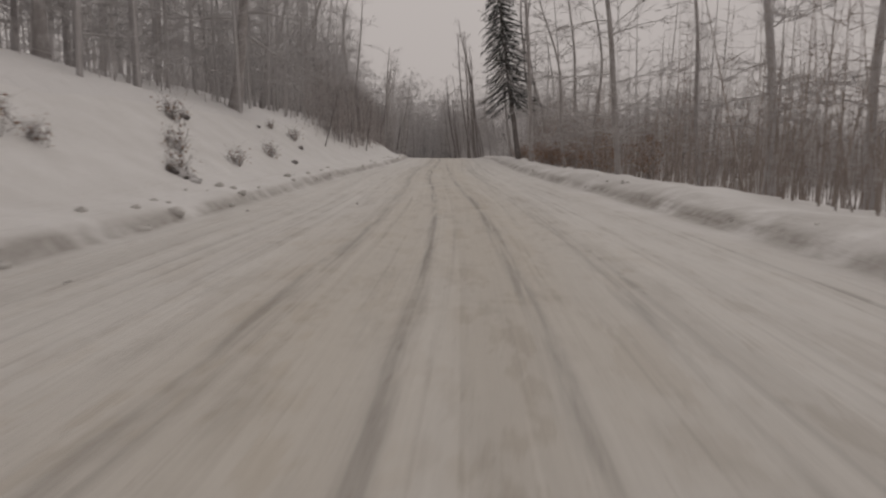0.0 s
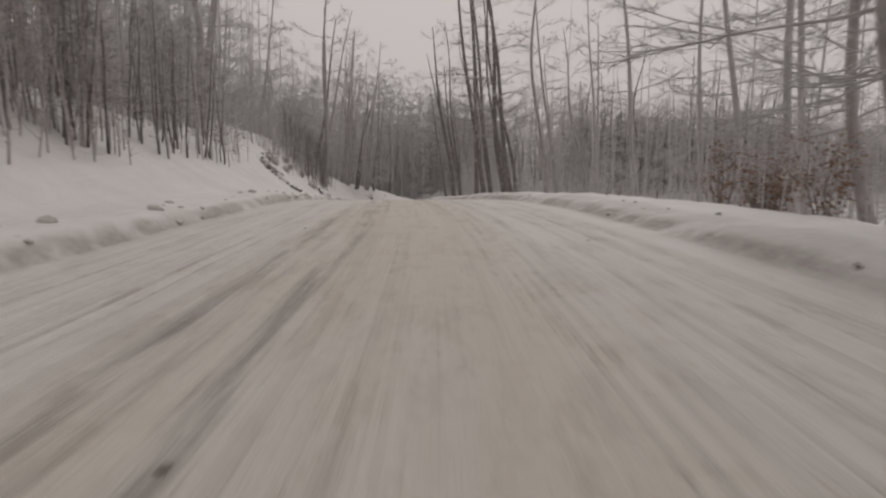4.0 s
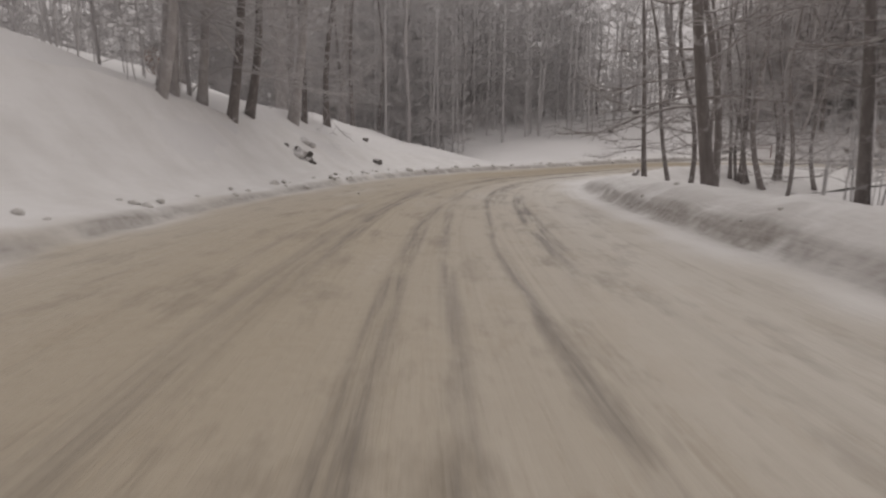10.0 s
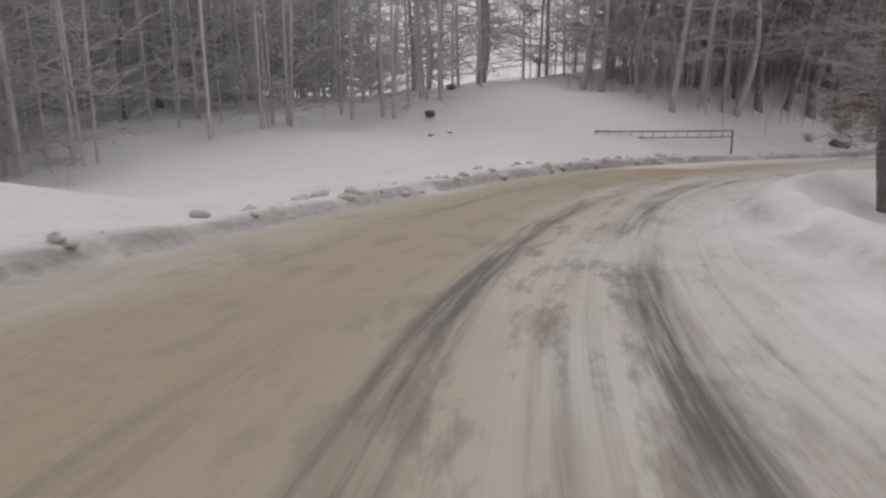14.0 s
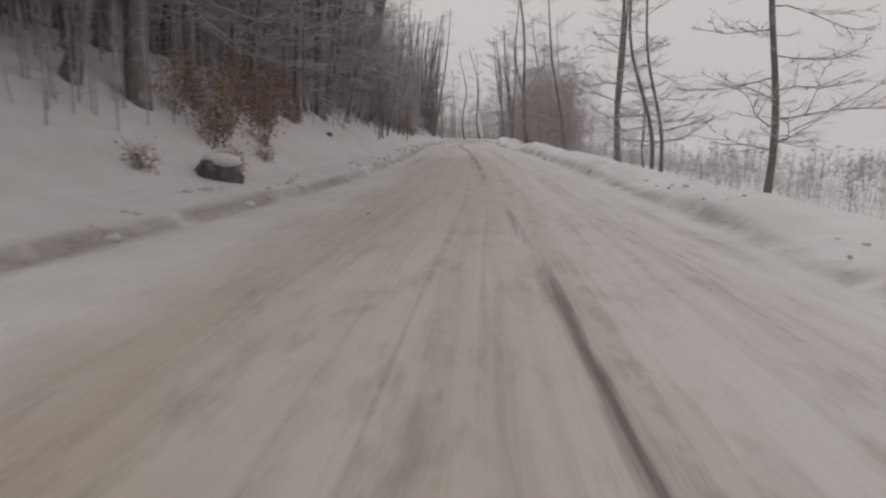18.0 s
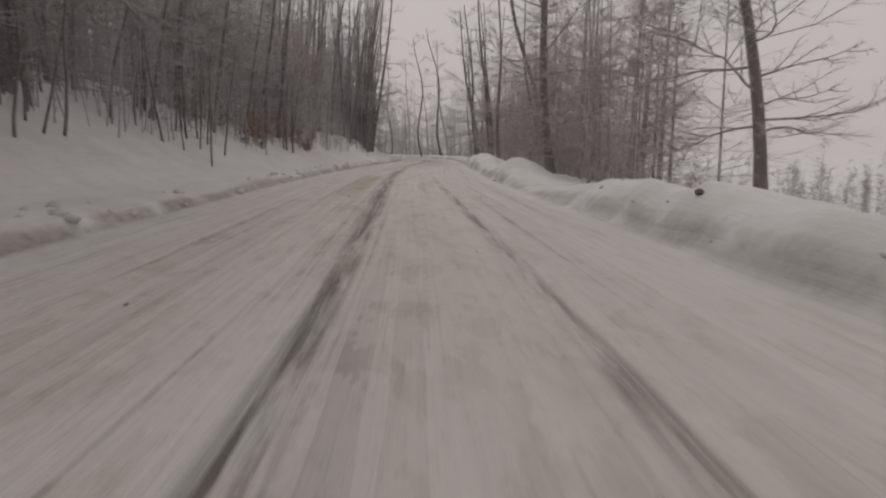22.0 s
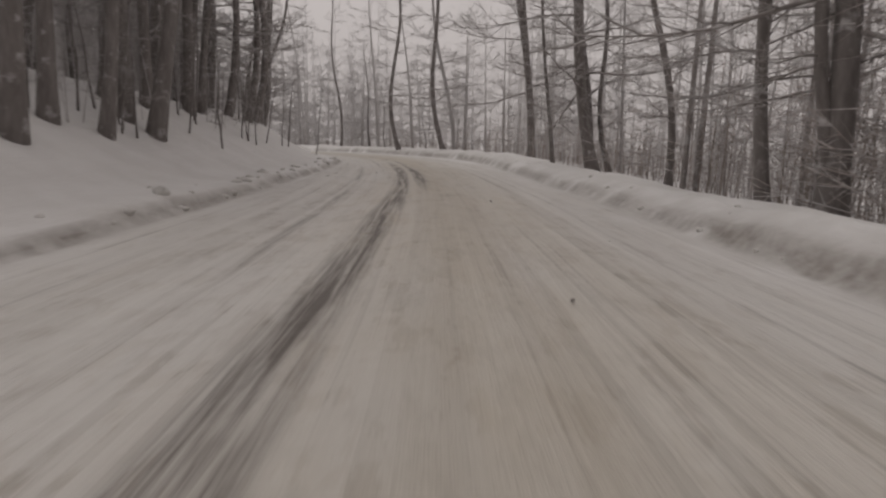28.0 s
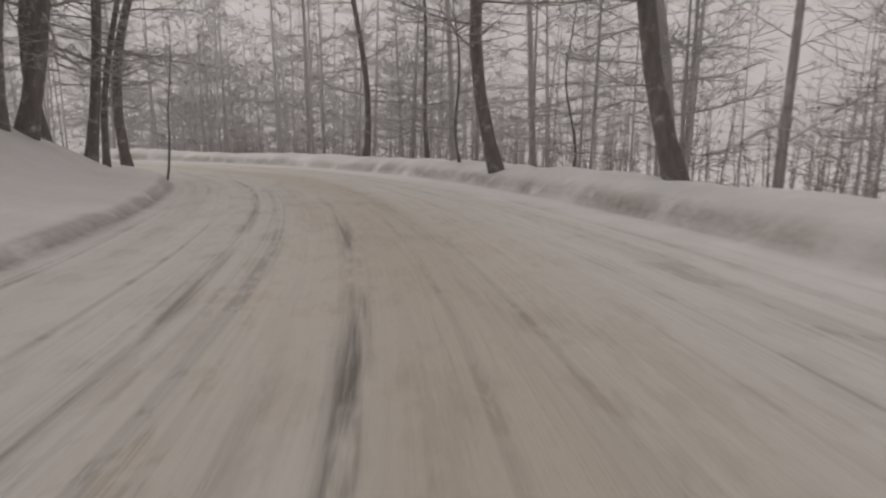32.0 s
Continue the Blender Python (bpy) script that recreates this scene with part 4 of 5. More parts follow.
tree_at(TALL[3:], [(1.9, 96.6, 0.75)], 'woods below the road', (0.97, 1.03))
tree_at(STRAIGHT, [(2.4, 95.3, 0.8), (3.6, 93.0, 1.0), (5.0, 95.0, 1.05), (4.3, 78.8, 1.00), (5.2, 82.3, 0.90), (4.5, 78.0, 0.90), (3.8, 88.0, 0.95), (4.3, 88.3, 0.9), (5.3, 88.2, 0.90)], 'dark trunks below the road', (0.97, 1.03))
tree_at(TALL, [(-9.4, 100.5, 1.00), (-15.7, 89.9, 0.90), (-11.8, 113.2, 1.00), (-10.5, 121.6, 1.00), (-9.1, 130.0, 1.00), (-11.4, 124.2, 1.00), (-10.0, 134.8, 1.00), (-9.5, 146.6, 1.00), (-13.2, 145.3, 1.00), (-11.2, 124.1, 1.00), (-10.7, 125.1, 0.90), (-13.1, 130.1, 1.00), (-10.9, 155.8, 1.00), (-12.5, 142.9, 1.30)], 'woods above the road', (0.97, 1.03))
tree_at(BRANCHY[2:], [(2.8, 125.3, 0.60), (1.7, 118.3, 1.00)], 'woods below the road', (0.97, 1.03))
tree_at(TALL[2:3], [(3.4, 121.9, 0.80), (4.5, 127.5, 0.65), (4.9, 127.0, 0.75), (5.3, 126.0, 0.65)], 'woods below the road', (0.97, 1.03))
tree_at(TALL, [(4.4, 99.9, 1.00), (3.0, 113.7, 0.80), (3.5, 116.4, 0.60), (4.5, 116.0, 0.60), (5.6, 113.2, 0.90), (13.2, 139.6, 0.60), (13.6, 139.8, 0.60), (15.5, 140.7, 0.90), (15.8, 140.8, 0.80)], 'woods below the road', (0.97, 1.03))
tree_at(TALL, [(21.0, 172.9, 1.00), (23.9, 178.6, 1.00), (20.2, 180.2, 1.00), (24.5, 163.6, 1.00), (46.4, 221.6, 1.00), (-7.0, 160.8, 1.00), (7.7, 206.2, 1.00), (6.6, 254.4, 1.00), (13.7, 256.4, 1.00), (24.1, 161.2, 1.00), (27.3, 163.7, 1.00), (30.4, 155.1, 1.00), (32.4, 157.4, 1.00), (20.4, 178.7, 1.00), (21.8, 174.5, 1.10), (19.9, 170.8, 1.00), (17.5, 174.0, 1.00)], 'woods beyond the bend', (0.97, 1.03))
tree_at(TALL, [(42.3, 159.4, 0.80), (43.3, 159.7, 0.80), (44.3, 159.8, 0.80), (46.2, 160.5, 0.80), (45.4, 159.2, 0.80), (36.0, 158.6, 1.30), (41.9, 164.6, 1.00), (54.8, 165.1, 1.00), (56.1, 168.6, 1.00), (56.2, 161.9, 1.10), (50.7, 159.9, 1.20), (45.6, 157.7, 1.30), (50.4, 159.3, 1.00), (69.5, 163.8, 1.00), (69.1, 163.8, 1.10), (67.7, 162.6, 1.20), (80.8, 166.7, 0.90), (124.9, 177.2, 1.00), (131.1, 177.2, 1.10), (144.3, 177.8, 1.00), (117.3, 175.8, 1.00), (133.7, 174.7, 1.10), (138.2, 176.0, 1.10), (124.5, 174.1, 1.00), (128.8, 172.9, 1.00), (135.6, 179.0, 1.00)], 'woods above the road', (0.97, 1.03))
tree_at(BRANCHY, [(49.2, 170.0, 1.00), (54.4, 160.1, 0.80), (59.7, 160.2, 0.70), (71.1, 162.7, 0.70), (91.1, 166.8, 0.80), (90.4, 167.4, 0.90)], 'woods above the road', (0.97, 1.03))
tree_at(BRANCHY, [(43.0, 143.8, 1.00), (34.9, 142.1, 0.90), (48.2, 142.8, 0.90), (83.4, 151.2, 1.40), (50.2, 143.2, 0.50), (55.8, 142.7, 0.50)], 'woods below the road', (0.97, 1.03))
tree_at(TALL[3:], [(59.4, 143.8, 0.90)], 'woods below the road', (0.97, 1.03))
tree_at(BRANCHY[2:], [(69.8, 147.3, 1.00)], 'woods below the road', (0.97, 1.03))
tree_at(TALL, [(103.0, 150.8, 1.00), (106.9, 154.8, 0.80), (96.0, 151.8, 0.70), (92.9, 151.8, 0.90), (120.3, 156.2, 0.80), (131.7, 158.8, 1.00), (132.9, 158.0, 0.80), (132.4, 158.9, 0.75), (128.1, 157.2, 0.90), (121.9, 156.8, 1.10), (120.4, 156.4, 1.00), (146.6, 160.7, 1.10), (135.4, 160.0, 0.75)], 'woods below the road', (0.97, 1.03))
tree_at(TALL[:2], [(158.2, 170.6, 1.0), (166.0, 177.6, 0.9)], 'trees beyond the left bend', (0.97, 1.03))
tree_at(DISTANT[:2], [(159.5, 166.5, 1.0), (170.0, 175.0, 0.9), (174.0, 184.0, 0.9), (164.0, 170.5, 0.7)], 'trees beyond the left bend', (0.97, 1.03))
tree_at(TALL[1:2], [(154.0, 166.6, 1.0)], 'trees beyond the left bend', (0.97, 1.03))
tree_at(BRANCHY, [(160.4, 172.2, 0.5), (161.0, 169.0, 0.6), (165.0, 174.6, 0.7)], 'trees beyond the left bend', (0.97, 1.03))
tree_at(STRAIGHT, [(118.5, 169.0, 1.0), (120.3, 169.8, 0.9), (121.5, 169.6, 1.0), (123.8, 170.6, 1.0), (123.9, 170.0, 1.1), (129.2, 172.0, 1.0), (135.6, 174.6, 1.1), (126.3, 171.6, 0.9), (132.0, 173.6, 1.0)], 'dark trunks on the bank', (0.97, 1.03))
tree_at(TALL, [(152.6, 179.5, 0.90), (154.3, 180.8, 0.80), (155.4, 180.7, 0.90), (156.3, 181.0, 0.80), (159.0, 182.7, 0.90), (151.7, 179.0, 0.80)], 'trees beyond the left bend', (0.97, 1.03))
tree_at(TALL[:3], [(13.0, 140.75, 0.7), (13.25, 140.45, 0.75), (13.1, 140.1, 0.6)], 'woods below the road', (0.97, 1.03))
tree_at(FROSTED, [(36.5, 156.6, 0.8), (44.0, 157.6, 0.7), (48.5, 158.4, 0.8), (52.5, 158.9, 0.7), (58.0, 160.2, 0.8), (63.0, 161.4, 0.7), (74.0, 163.6, 0.7), (79.5, 164.6, 0.8), (86.0, 166.4, 0.7), (92.5, 167.2, 0.8)], 'woods above the road', (0.97, 1.03))
tree_at(SAPLING[:2], [(-5.9, 31.1, 1.00), (-5.0, 40.4, 1.00), (-5.9, 48.9, 1.00), (-5.9, 45.0, 1.20), (55.8, 158.1, 0.90), (47.2, 157.2, 0.90), (67.4, 161.1, 1.20), (66.7, 161.0, 1.00), (65.6, 160.6, 1.10), (72.9, 161.0, 1.20), (75.7, 162.1, 1.20), (84.2, 165.1, 1.00), (89.2, 165.2, 1.20), (94.8, 167.6, 1.20), (98.9, 167.8, 1.00), (133.2, 171.1, 1.00), (137.5, 171.8, 1.20), (145.6, 173.2, 1.20), (135.9, 171.5, 1.00), (155.9, 178.8, 1.20)], 'young stems on the bank', (0.97, 1.03))
tree_at([SPRUCE], [(33.4, 161.4, 0.80), (35.9, 167.5, 0.50)], 'woods beyond the bend', (0.97, 1.03))
tree_at(FROSTED, [(16.3, 173.6, 0.90), (13.9, 173.3, 0.80), (24.4, 179.7, 1.00), (0.6, 172.8, 1.00), (-1.0, 167.0, 1.00), (-12.2, 144.9, 1.00), (-7.7, 152.3, 1.00)], 'woods beyond the bend', (0.97, 1.03))
tree_at(FROSTED, [(-9.8, 124.9, 0.9), (-9.8, 126.7, 0.9), (-9.0, 131.8, 0.9), (-9.6, 148.5, 0.9), (-8.4, 133.9, 0.9), (-8.8, 146.2, 0.9)], 'frosted trees above the bend', (0.97, 1.03))
tree_at(BUSH[:1], [(31.6, 166.2, 1.50), (33.1, 166.4, 1.50), (34.6, 166.5, 1.50), (33.5, 164.2, 1.50), (35.0, 164.4, 1.50), (36.6, 164.4, 1.50), (35.4, 162.3, 1.50), (37.0, 162.3, 1.50), (38.6, 162.3, 1.50), (45.4, 160.1, 1.10), (-13.7, 129.2, 0.70)], 'russet shrubs beyond the bend', (0.97, 1.03))
tree_at(BUSH[:2], [(31.2, 154.0, 1.0), (32.0, 154.3, 0.9), (36.0, 155.6, 1.2), (36.8, 155.9, 1.2), (42.8, 158.9, 1.00), (37.1, 158.5, 0.70), (40.5, 157.6, 0.90), (41.6, 157.5, 1.00), (-7.6, 46.7, 0.90)], 'russet shrubs on the bank', (0.97, 1.03))



def free_of(x, y, gap):
    return all((x - a) ** 2 + (y - b) ** 2 > gap * gap for a, b in taken)


# woods on the uphill side
made = 0
while made < 52:
    t, d = rng.uniform(-2.5, 35.5), -rng.uniform(6.8, 17)
    if (12.3 < t < 18.3 and d > -16) or (0.8 < t < 3.0 and d > -13) or (5.4 < t < 9.5 and d > -10):
        continue
    x, y = at_road(t, d)
    if t > 32 or t < 0:
        k = 0 if t < 0 else len(along) - 1
        s = t * 11 if t < 0 else along[-1] - 72 + (t - 32) * 20
        k = int(np.argmin(np.abs(along - s)))
        x, y = axis[k, 0] + side[k, 0] * d, axis[k, 1] + side[k, 1] * d
    if abs(place(x, y)[1][0]) < 6.5 or not free_of(x, y, 1.5):
        continue
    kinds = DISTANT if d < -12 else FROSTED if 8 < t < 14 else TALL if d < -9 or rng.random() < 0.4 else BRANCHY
    tree_at(kinds, [(x, y, 1.0)], "woods above the road")
    made += 1

def grove(kinds, t0, t1, d0, d1, count, group, gap=1.1):
    done = 0
    for _ in range(count * 8):
        x, y = at_road(rng.uniform(t0, t1), rng.uniform(d0, d1))
        if done < count and abs(place(x, y)[1][0]) > 6.2 and free_of(x, y, gap):
            tree_at(kinds, [(x, y, rng.uniform(0.75, 1.0))], group)
            done += 1


grove(STRAIGHT, 28.7, 31.0, -16, -7.4, 24, "dark trunks on the bank")
grove(TALL, 18.3, 20.4, -17, -7.6, 26, "dark trunks on the bank")
grove(BRANCHY, 19.4, 23.5, -10.5, -6.8, 14, "woods above the road")
grove(TALL, 20.4, 23.0, -12, -7.6, 16, "dark trunks on the bank")
grove(TALL[:3], 31.0, 31.9, -12, -7.0, 8, "dark trunks on the bank")

# trees below the road
made = 0
while made < 28:
    t, d = rng.uniform(-2.0, 33.0), rng.uniform(5.2, 14)
    if 18.5 < t < 26 and (d < 9 or t > 20.3 or rng.random() < 0.8):
        continue
    if t > 29 or (8.8 < t < 12) or (12.0 < t < 18.0 and rng.random() < 0.6):
        continue
    s = t * 11 if t < 0 else None
    x, y = at_road(t, d)
    if s is not None:
        k = int(np.argmin(np.abs(along - s)))
        x, y = axis[k, 0] + side[k, 0] * d, axis[k, 1] + side[k, 1] * d
    if abs(place(x, y)[1][0]) < 5.0 or not free_of(x, y, 1.3):
        continue
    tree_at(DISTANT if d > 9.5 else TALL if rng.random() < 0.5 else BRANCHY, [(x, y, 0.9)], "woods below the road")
    made += 1


# young growth: thin stems in bands
def band_of(kinds, t0, t1, d0, d1, count, group, size=(0.7, 1.2)):
    for _ in range(count):
        x, y = at_road(rng.uniform(t0, t1), rng.uniform(d0, d1))
        if abs(place(x, y)[1][0]) < 4.4:
            continue
        tagged(stand(kinds[int(rng.integers(len(kinds)))], x, y, rng.random() * 6.28, rng.uniform(*size)), group=group)


band_of(SAPLING, 3.2, 6.2, -8.5, -5.8, 60, "young stems on the bank")
band_of(SAPLING, 8.0, 10.2, -8.0, -5.6, 40, "young stems on the bank")
band_of(SAPLING, 22.0, 26.5, -8.5, -6.0, 45, "young stems on the bank")
band_of(SAPLING, 28.5, 31.8, -8.0, -5.5, 28, "young stems on the bank")
band_of(BUSH[:2], 2.0, 5.5, 5.0, 8.0, 26, "russet shrubs behind the snow bank", (0.8, 1.3))
band_of(BUSH[:2], 19.3, 20.8, -7.6, -6.0, 12, "russet shrubs on the bank", (0.7, 1.1))
band_of(BUSH[:2], 24.5, 27.0, -9.0, -6.6, 12, "russet shrubs on the bank", (0.8, 1.2))
band_of(BUSH[2:], 0.0, 2.5, -7.5, -5.0, 12, "dry weeds on the bank", (0.6, 1.1))
band_of(BUSH[2:], 6.8, 9.0, -7.5, -5.0, 10, "dry weeds on the bank", (0.6, 1.1))
band_of(BUSH[2:], 19.0, 21.5, -7.5, -5.0, 5, "dry weeds on the bank", (0.6, 1.1))


# thickets: stems nobody could count
def plan_points(r, t0, t1, d0, d1, count):
    k0, k1 = (int(np.argmin(np.abs(along - s))) for s in (s_of(t0), s_of(t1)))
    k = r.integers(k0, k1 + 1, count)
    d = r.uniform(d0, d1, count)
    return axis[k, 0] + side[k, 0] * d, axis[k, 1] + side[k, 1] * d


def s_of(t):
    if t < 0:
        return t * 11.0
    if t > 32:
        return along[-1] - 72 + (t - 32) * 9.0
    return float(np.interp(t, times, long0[len(before) : len(before) + len(line)] - S0))


def thicket(name, label, t0, t1, d0, d1, count, height, mat, twigs=16, keep=5.2, fine=0.008):
    r = np.random.default_rng(int(t0 * 10 + d1 * 3 + 500))
    x, y = plan_points(r, t0, t1, d0, d1, count)
    _, d, z = place(x, y)
    ok = np.abs(d) > keep
    x, y, z = x[ok], y[ok], z[ok]
    n = len(x)
    h = height * r.uniform(0.5, 1.25, n)
    a = np.c_[x, y, z - 0.3]
    b = np.c_[x, y, z + h] + np.c_[r.normal(0, 0.09, (n, 2)) * h[:, None], np.zeros(n)]
    who = np.repeat(np.arange(n), twigs)
    f = r.uniform(0.2, 0.98, (len(who), 1))
    ta = a[who] + (b[who] - a[who]) * f
    w = r.normal(0, 1, (len(who), 3)) * (0.5, 0.5, 0.25) + (0, 0, 0.3)
    tb = ta + w * h[who][:, None] * 0.2 * (1.3 - f)
    me = spikes_mesh(name, np.r_[a, ta], np.r_[b, tb], np.r_[r.uniform(0.004, 0.008, n) * np.minimum(height, 3.4), np.full(len(who), fine)], [mat])
    tagged(new(name, me), label, "thicket", kind="stuff")


thicket("brush", "dense brown brush beyond the snow bank", -1.0, 4.6, 5.4, 16, 1300, 4.6, BRUSHWOOD)
thicket("brush", "low bare brush below the road, misty behind", 19.5, 27.5, 6.2, 22, 2200, 1.2, TWIG, 26, fine=0.006)
# pale growth added where fog would hide the lower road
thicket("brush", "undergrowth between the two arms of the road, colour paled for fog", 9.6, 11.7, 6.6, 12.5, 420, 4.6, FARTWIG, 30, fine=0.010)
thicket("brush", "bare brush below the road", 27.5, 33.0, 6.2, 15, 600, 2.6, TWIG)
thicket("brush", "dense brown brush beyond the snow bank", 29.8, 36.0, 6.0, 14, 900, 2.6, BRUSHWOOD)
thicket("brush", "bare brush below the road", 4.6, 11.0, 6.0, 15, 700, 2.6, FARTWIG)
thicket("brush", "rimed undergrowth on the bank", -2.0, 2.8, -16.0, -9.0, 260, 3.5, TWIG)
thicket("brush", "rimed undergrowth on the bank", 2.8, 6.5, -11.0, -6.0, 560, 3.2, TWIG)
thicket("brush", "dense rimed undergrowth in a strip on the bank", 3.1, 5.2, -8.5, -5.6, 420, 3.4, PINKTWIG, 34, fine=0.006)
thicket("brush", "rimed undergrowth on the bank", 7.6, 10.4, -10.0, -6.0, 300, 3.0, TWIG)
thicket("brush", "rimed undergrowth on the bank", 18.5, 28.0, -12.0, -6.6, 1300, 3.6, TWIG)
thicket("brush", "rimed undergrowth on the bank", 28.0, 35.0, -12.0, -6.6, 220, 2.6, TWIG)

thicket("brush", "tall thin beech poles with a haze of rimed twigs", 18.3, 28.0, -16.0, -8.5, 520, 7.5, TWIG, 42, fine=0.011)
thicket("brush", "tall thin beech poles with a haze of rimed twigs", 29.5, 36.0, -22.0, -11.0, 300, 7.5, TWIG, 42, fine=0.011)
thicket("brush", "tall thin beech poles with a haze of rimed twigs", 9.3, 12.6, -18.0, -8.5, 260, 7.5, FARTWIG, 42, fine=0.012)
thicket("brush", "tall thin beech poles with a haze of rimed twigs", -2.0, 7.5, -20.0, -10.5, 480, 7.5, TWIG, 42, fine=0.011)

thicket("brush", "dense brown brush beyond the snow bank", 26.0, 29.8, 6.4, 14.0, 650, 5.0, BRUSHWOOD, 24)
thicket("brush", "tall poles with rimed twigs on the bank", 18.4, 23.0, -22.0, -9.5, 300, 9.0, TWIG, 40, fine=0.012)


# far woods: frosted, with fog haze put into their paler colours
pool = np.random.default_rng(5)
POOL_X = pool.uniform(axis[:, 0].min() - 60, axis[:, 0].max() + 70, 45000)
POOL_Y = pool.uniform(axis[:, 1].min() - 10, axis[:, 1].max() + 75, 45000)
POOL_K, POOL_D, POOL_Z = place(POOL_X, POOL_Y)


def far_woods(name, count, pick, label, limbs=18, sprays=6, tops=(13, 22), mats=None, crown_top=13.0, stout=0.0005):
    r = np.random.default_rng(len(name) + count)
    bark, spray = mats or (FAR, FARTWIG)
    mix = r.permutation(len(POOL_X))
    x, y, z, d = POOL_X[mix], POOL_Y[mix], POOL_Z[mix], POOL_D[mix]
    ok = np.flatnonzero(pick(d, time_of[POOL_K[mix]], x, y))[:count]
    x, y, z = x[ok], y[ok], z[ok]
    n = len(ok)
    h, g = r.uniform(*tops, n), r.uniform(0.05, 0.12, n)
    fine = np.clip(stout * np.abs(d[ok]), 0.010, 0.034)
    base = np.c_[x, y, z - 0.5]
    top = np.c_[x, y, z + h] + np.c_[r.normal(0, 0.03, (n, 2)) * h[:, None], np.zeros(n)]
    who = np.repeat(np.arange(n), limbs)
    f = r.uniform(0.06, 1.0, len(who)) * np.minimum(1.0, crown_top / h[who] * r.uniform(0.7, 1.4, len(who)))
    f = np.minimum(f, 1.0)[:, None]
    m = base[who] + (top - base)[who] * f
    a = r.random(len(who)) * 6.28
    w = np.c_[np.cos(a), np.sin(a), r.uniform(-0.1, 0.6, len(who))] * (np.minimum(h[who], 15) * 0.19)[:, None] * (1.15 - f)
    each = np.repeat(np.arange(len(who)), sprays)
    sa = m[each] + w[each] * r.uniform(0.2, 1.0, (len(each), 1))
    sb = sa + w[each] * 0.4 + r.normal(0, 0.5, (len(each), 3))
    root = tagged(new(name), label, "woods", kind="stuff")
    for title, me in (
        ("trunks", spikes_mesh("trunks", base, top, g, [bark])),
        ("twigs", spikes_mesh("twigs", np.r_[m, sa], np.r_[m + w, sb], np.r_[fine[who] * 1.5, fine[who][each]], [spray])),
    ):
        ob = new(title, me)
        ob.parent = root


far_woods("far_woods", 520, lambda d, t, x, y: (d > -38) & (d < -11) & ((t < 12) | (t > 23.5)), "frosted beech woods uphill, colours paled for fog", 22, 8)
far_woods("dim_woods", 260, lambda d, t, x, y: (d > -22) & (d < -8) & (t > 18.6) & (t < 23.5), "dim dense beech woods uphill of the road", 26, 10, (11, 18), (HAZED, PINKTWIG), 12.0, 0.0009)
far_woods("hill_woods", 300, lambda d, t, x, y: (d > -45) & (d < -16) & (t >= 14.9) & (t <= 18.3), "beech woods on the hillside beyond the bend, colours paled for mist", 28, 10, (13, 20), (FARTWIG, FARTWIG), 15.0, 0.0008)
far_woods("hill_woods", 360, lambda d, t, x, y: (d > -80) & (d < -45) & (t >= 12) & (t <= 18.3), "beech woods on the far hillside, colours paled for mist", 24, 8, (16, 24), (FARTWIG, FARTWIG), 20.0, 0.0007)
far_woods("valley_woods", 150, lambda d, t, x, y: (d > 13) & (d < 45) & (t < 17), "frosted woods downhill, colours paled for fog", 20, 7, mats=(FARTWIG, FARTWIG))
far_woods("bend_woods", 200, lambda d, t, x, y: (d < -9) & (d > -36) & (t > 31), "frosted woods beyond the left bend, colours paled for fog", 26, 8, mats=(FAR, TWIG))
far_woods("bend_woods", 300, lambda d, t, x, y: (d > 6.5) & (d < 45) & (t > 31) & (y - 167.7 > 0.24 * (x - 142)), "woods closing the view beyond the left bend, colours paled for mist", 28, 10, (12, 20), (FAR, FARTWIG), 13.0, 0.0008)
far_woods("bend_woods", 70, lambda d, t, x, y: (d > 9) & (d < 40) & (t > 31) & (y - 167.7 < 0.24 * (x - 142)), "frosted woods beyond the left bend, colours paled for fog", 26, 8, (9, 18), (FAR, TWIG))
far_woods("edge_woods", 150, lambda d, t, x, y: (d < -8) & (d > -14) & (t < 12.5), "young woods along the uphill side, colours paled for mist", 28, 10, (8, 15), (FAR, FARTWIG), 10.0, 0.001)
far_woods("edge_woods", 110, lambda d, t, x, y: (d < -8.5) & (d > -15) & (t > 23) & (t < 28.2), "dim young woods along the uphill side", 28, 10, (8, 16), (HAZED, PINKTWIG), 10.0, 0.001)
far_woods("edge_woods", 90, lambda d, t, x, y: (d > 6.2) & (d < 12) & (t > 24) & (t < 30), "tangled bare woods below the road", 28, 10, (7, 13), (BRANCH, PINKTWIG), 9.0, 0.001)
far_woods("edge_woods", 100, lambda d, t, x, y: (d < -9.5) & (d > -18) & (t > 29.6), "soft grey young woods along the uphill side", 28, 10, (9, 17), (HAZED, TWIG), 11.0, 0.001)
far_woods("edge_woods", 40, lambda d, t, x, y: (d > 6.5) & (d < 13) & (t > 30), "tangled bare woods below the road", 28, 10, (7, 13), (HAZED, TWIG), 9.0, 0.001)
# scrub coloured very pale in place of the valley fog
far_woods("misty_scrub", 160, lambda d, t, x, y: (d > 24) & (d < 80) & (t > 16) & (t < 31), "low scrub down the valley, colours paled for fog", 16, 5, (1.5, 5), (FARTWIG, RIME_HAZE))

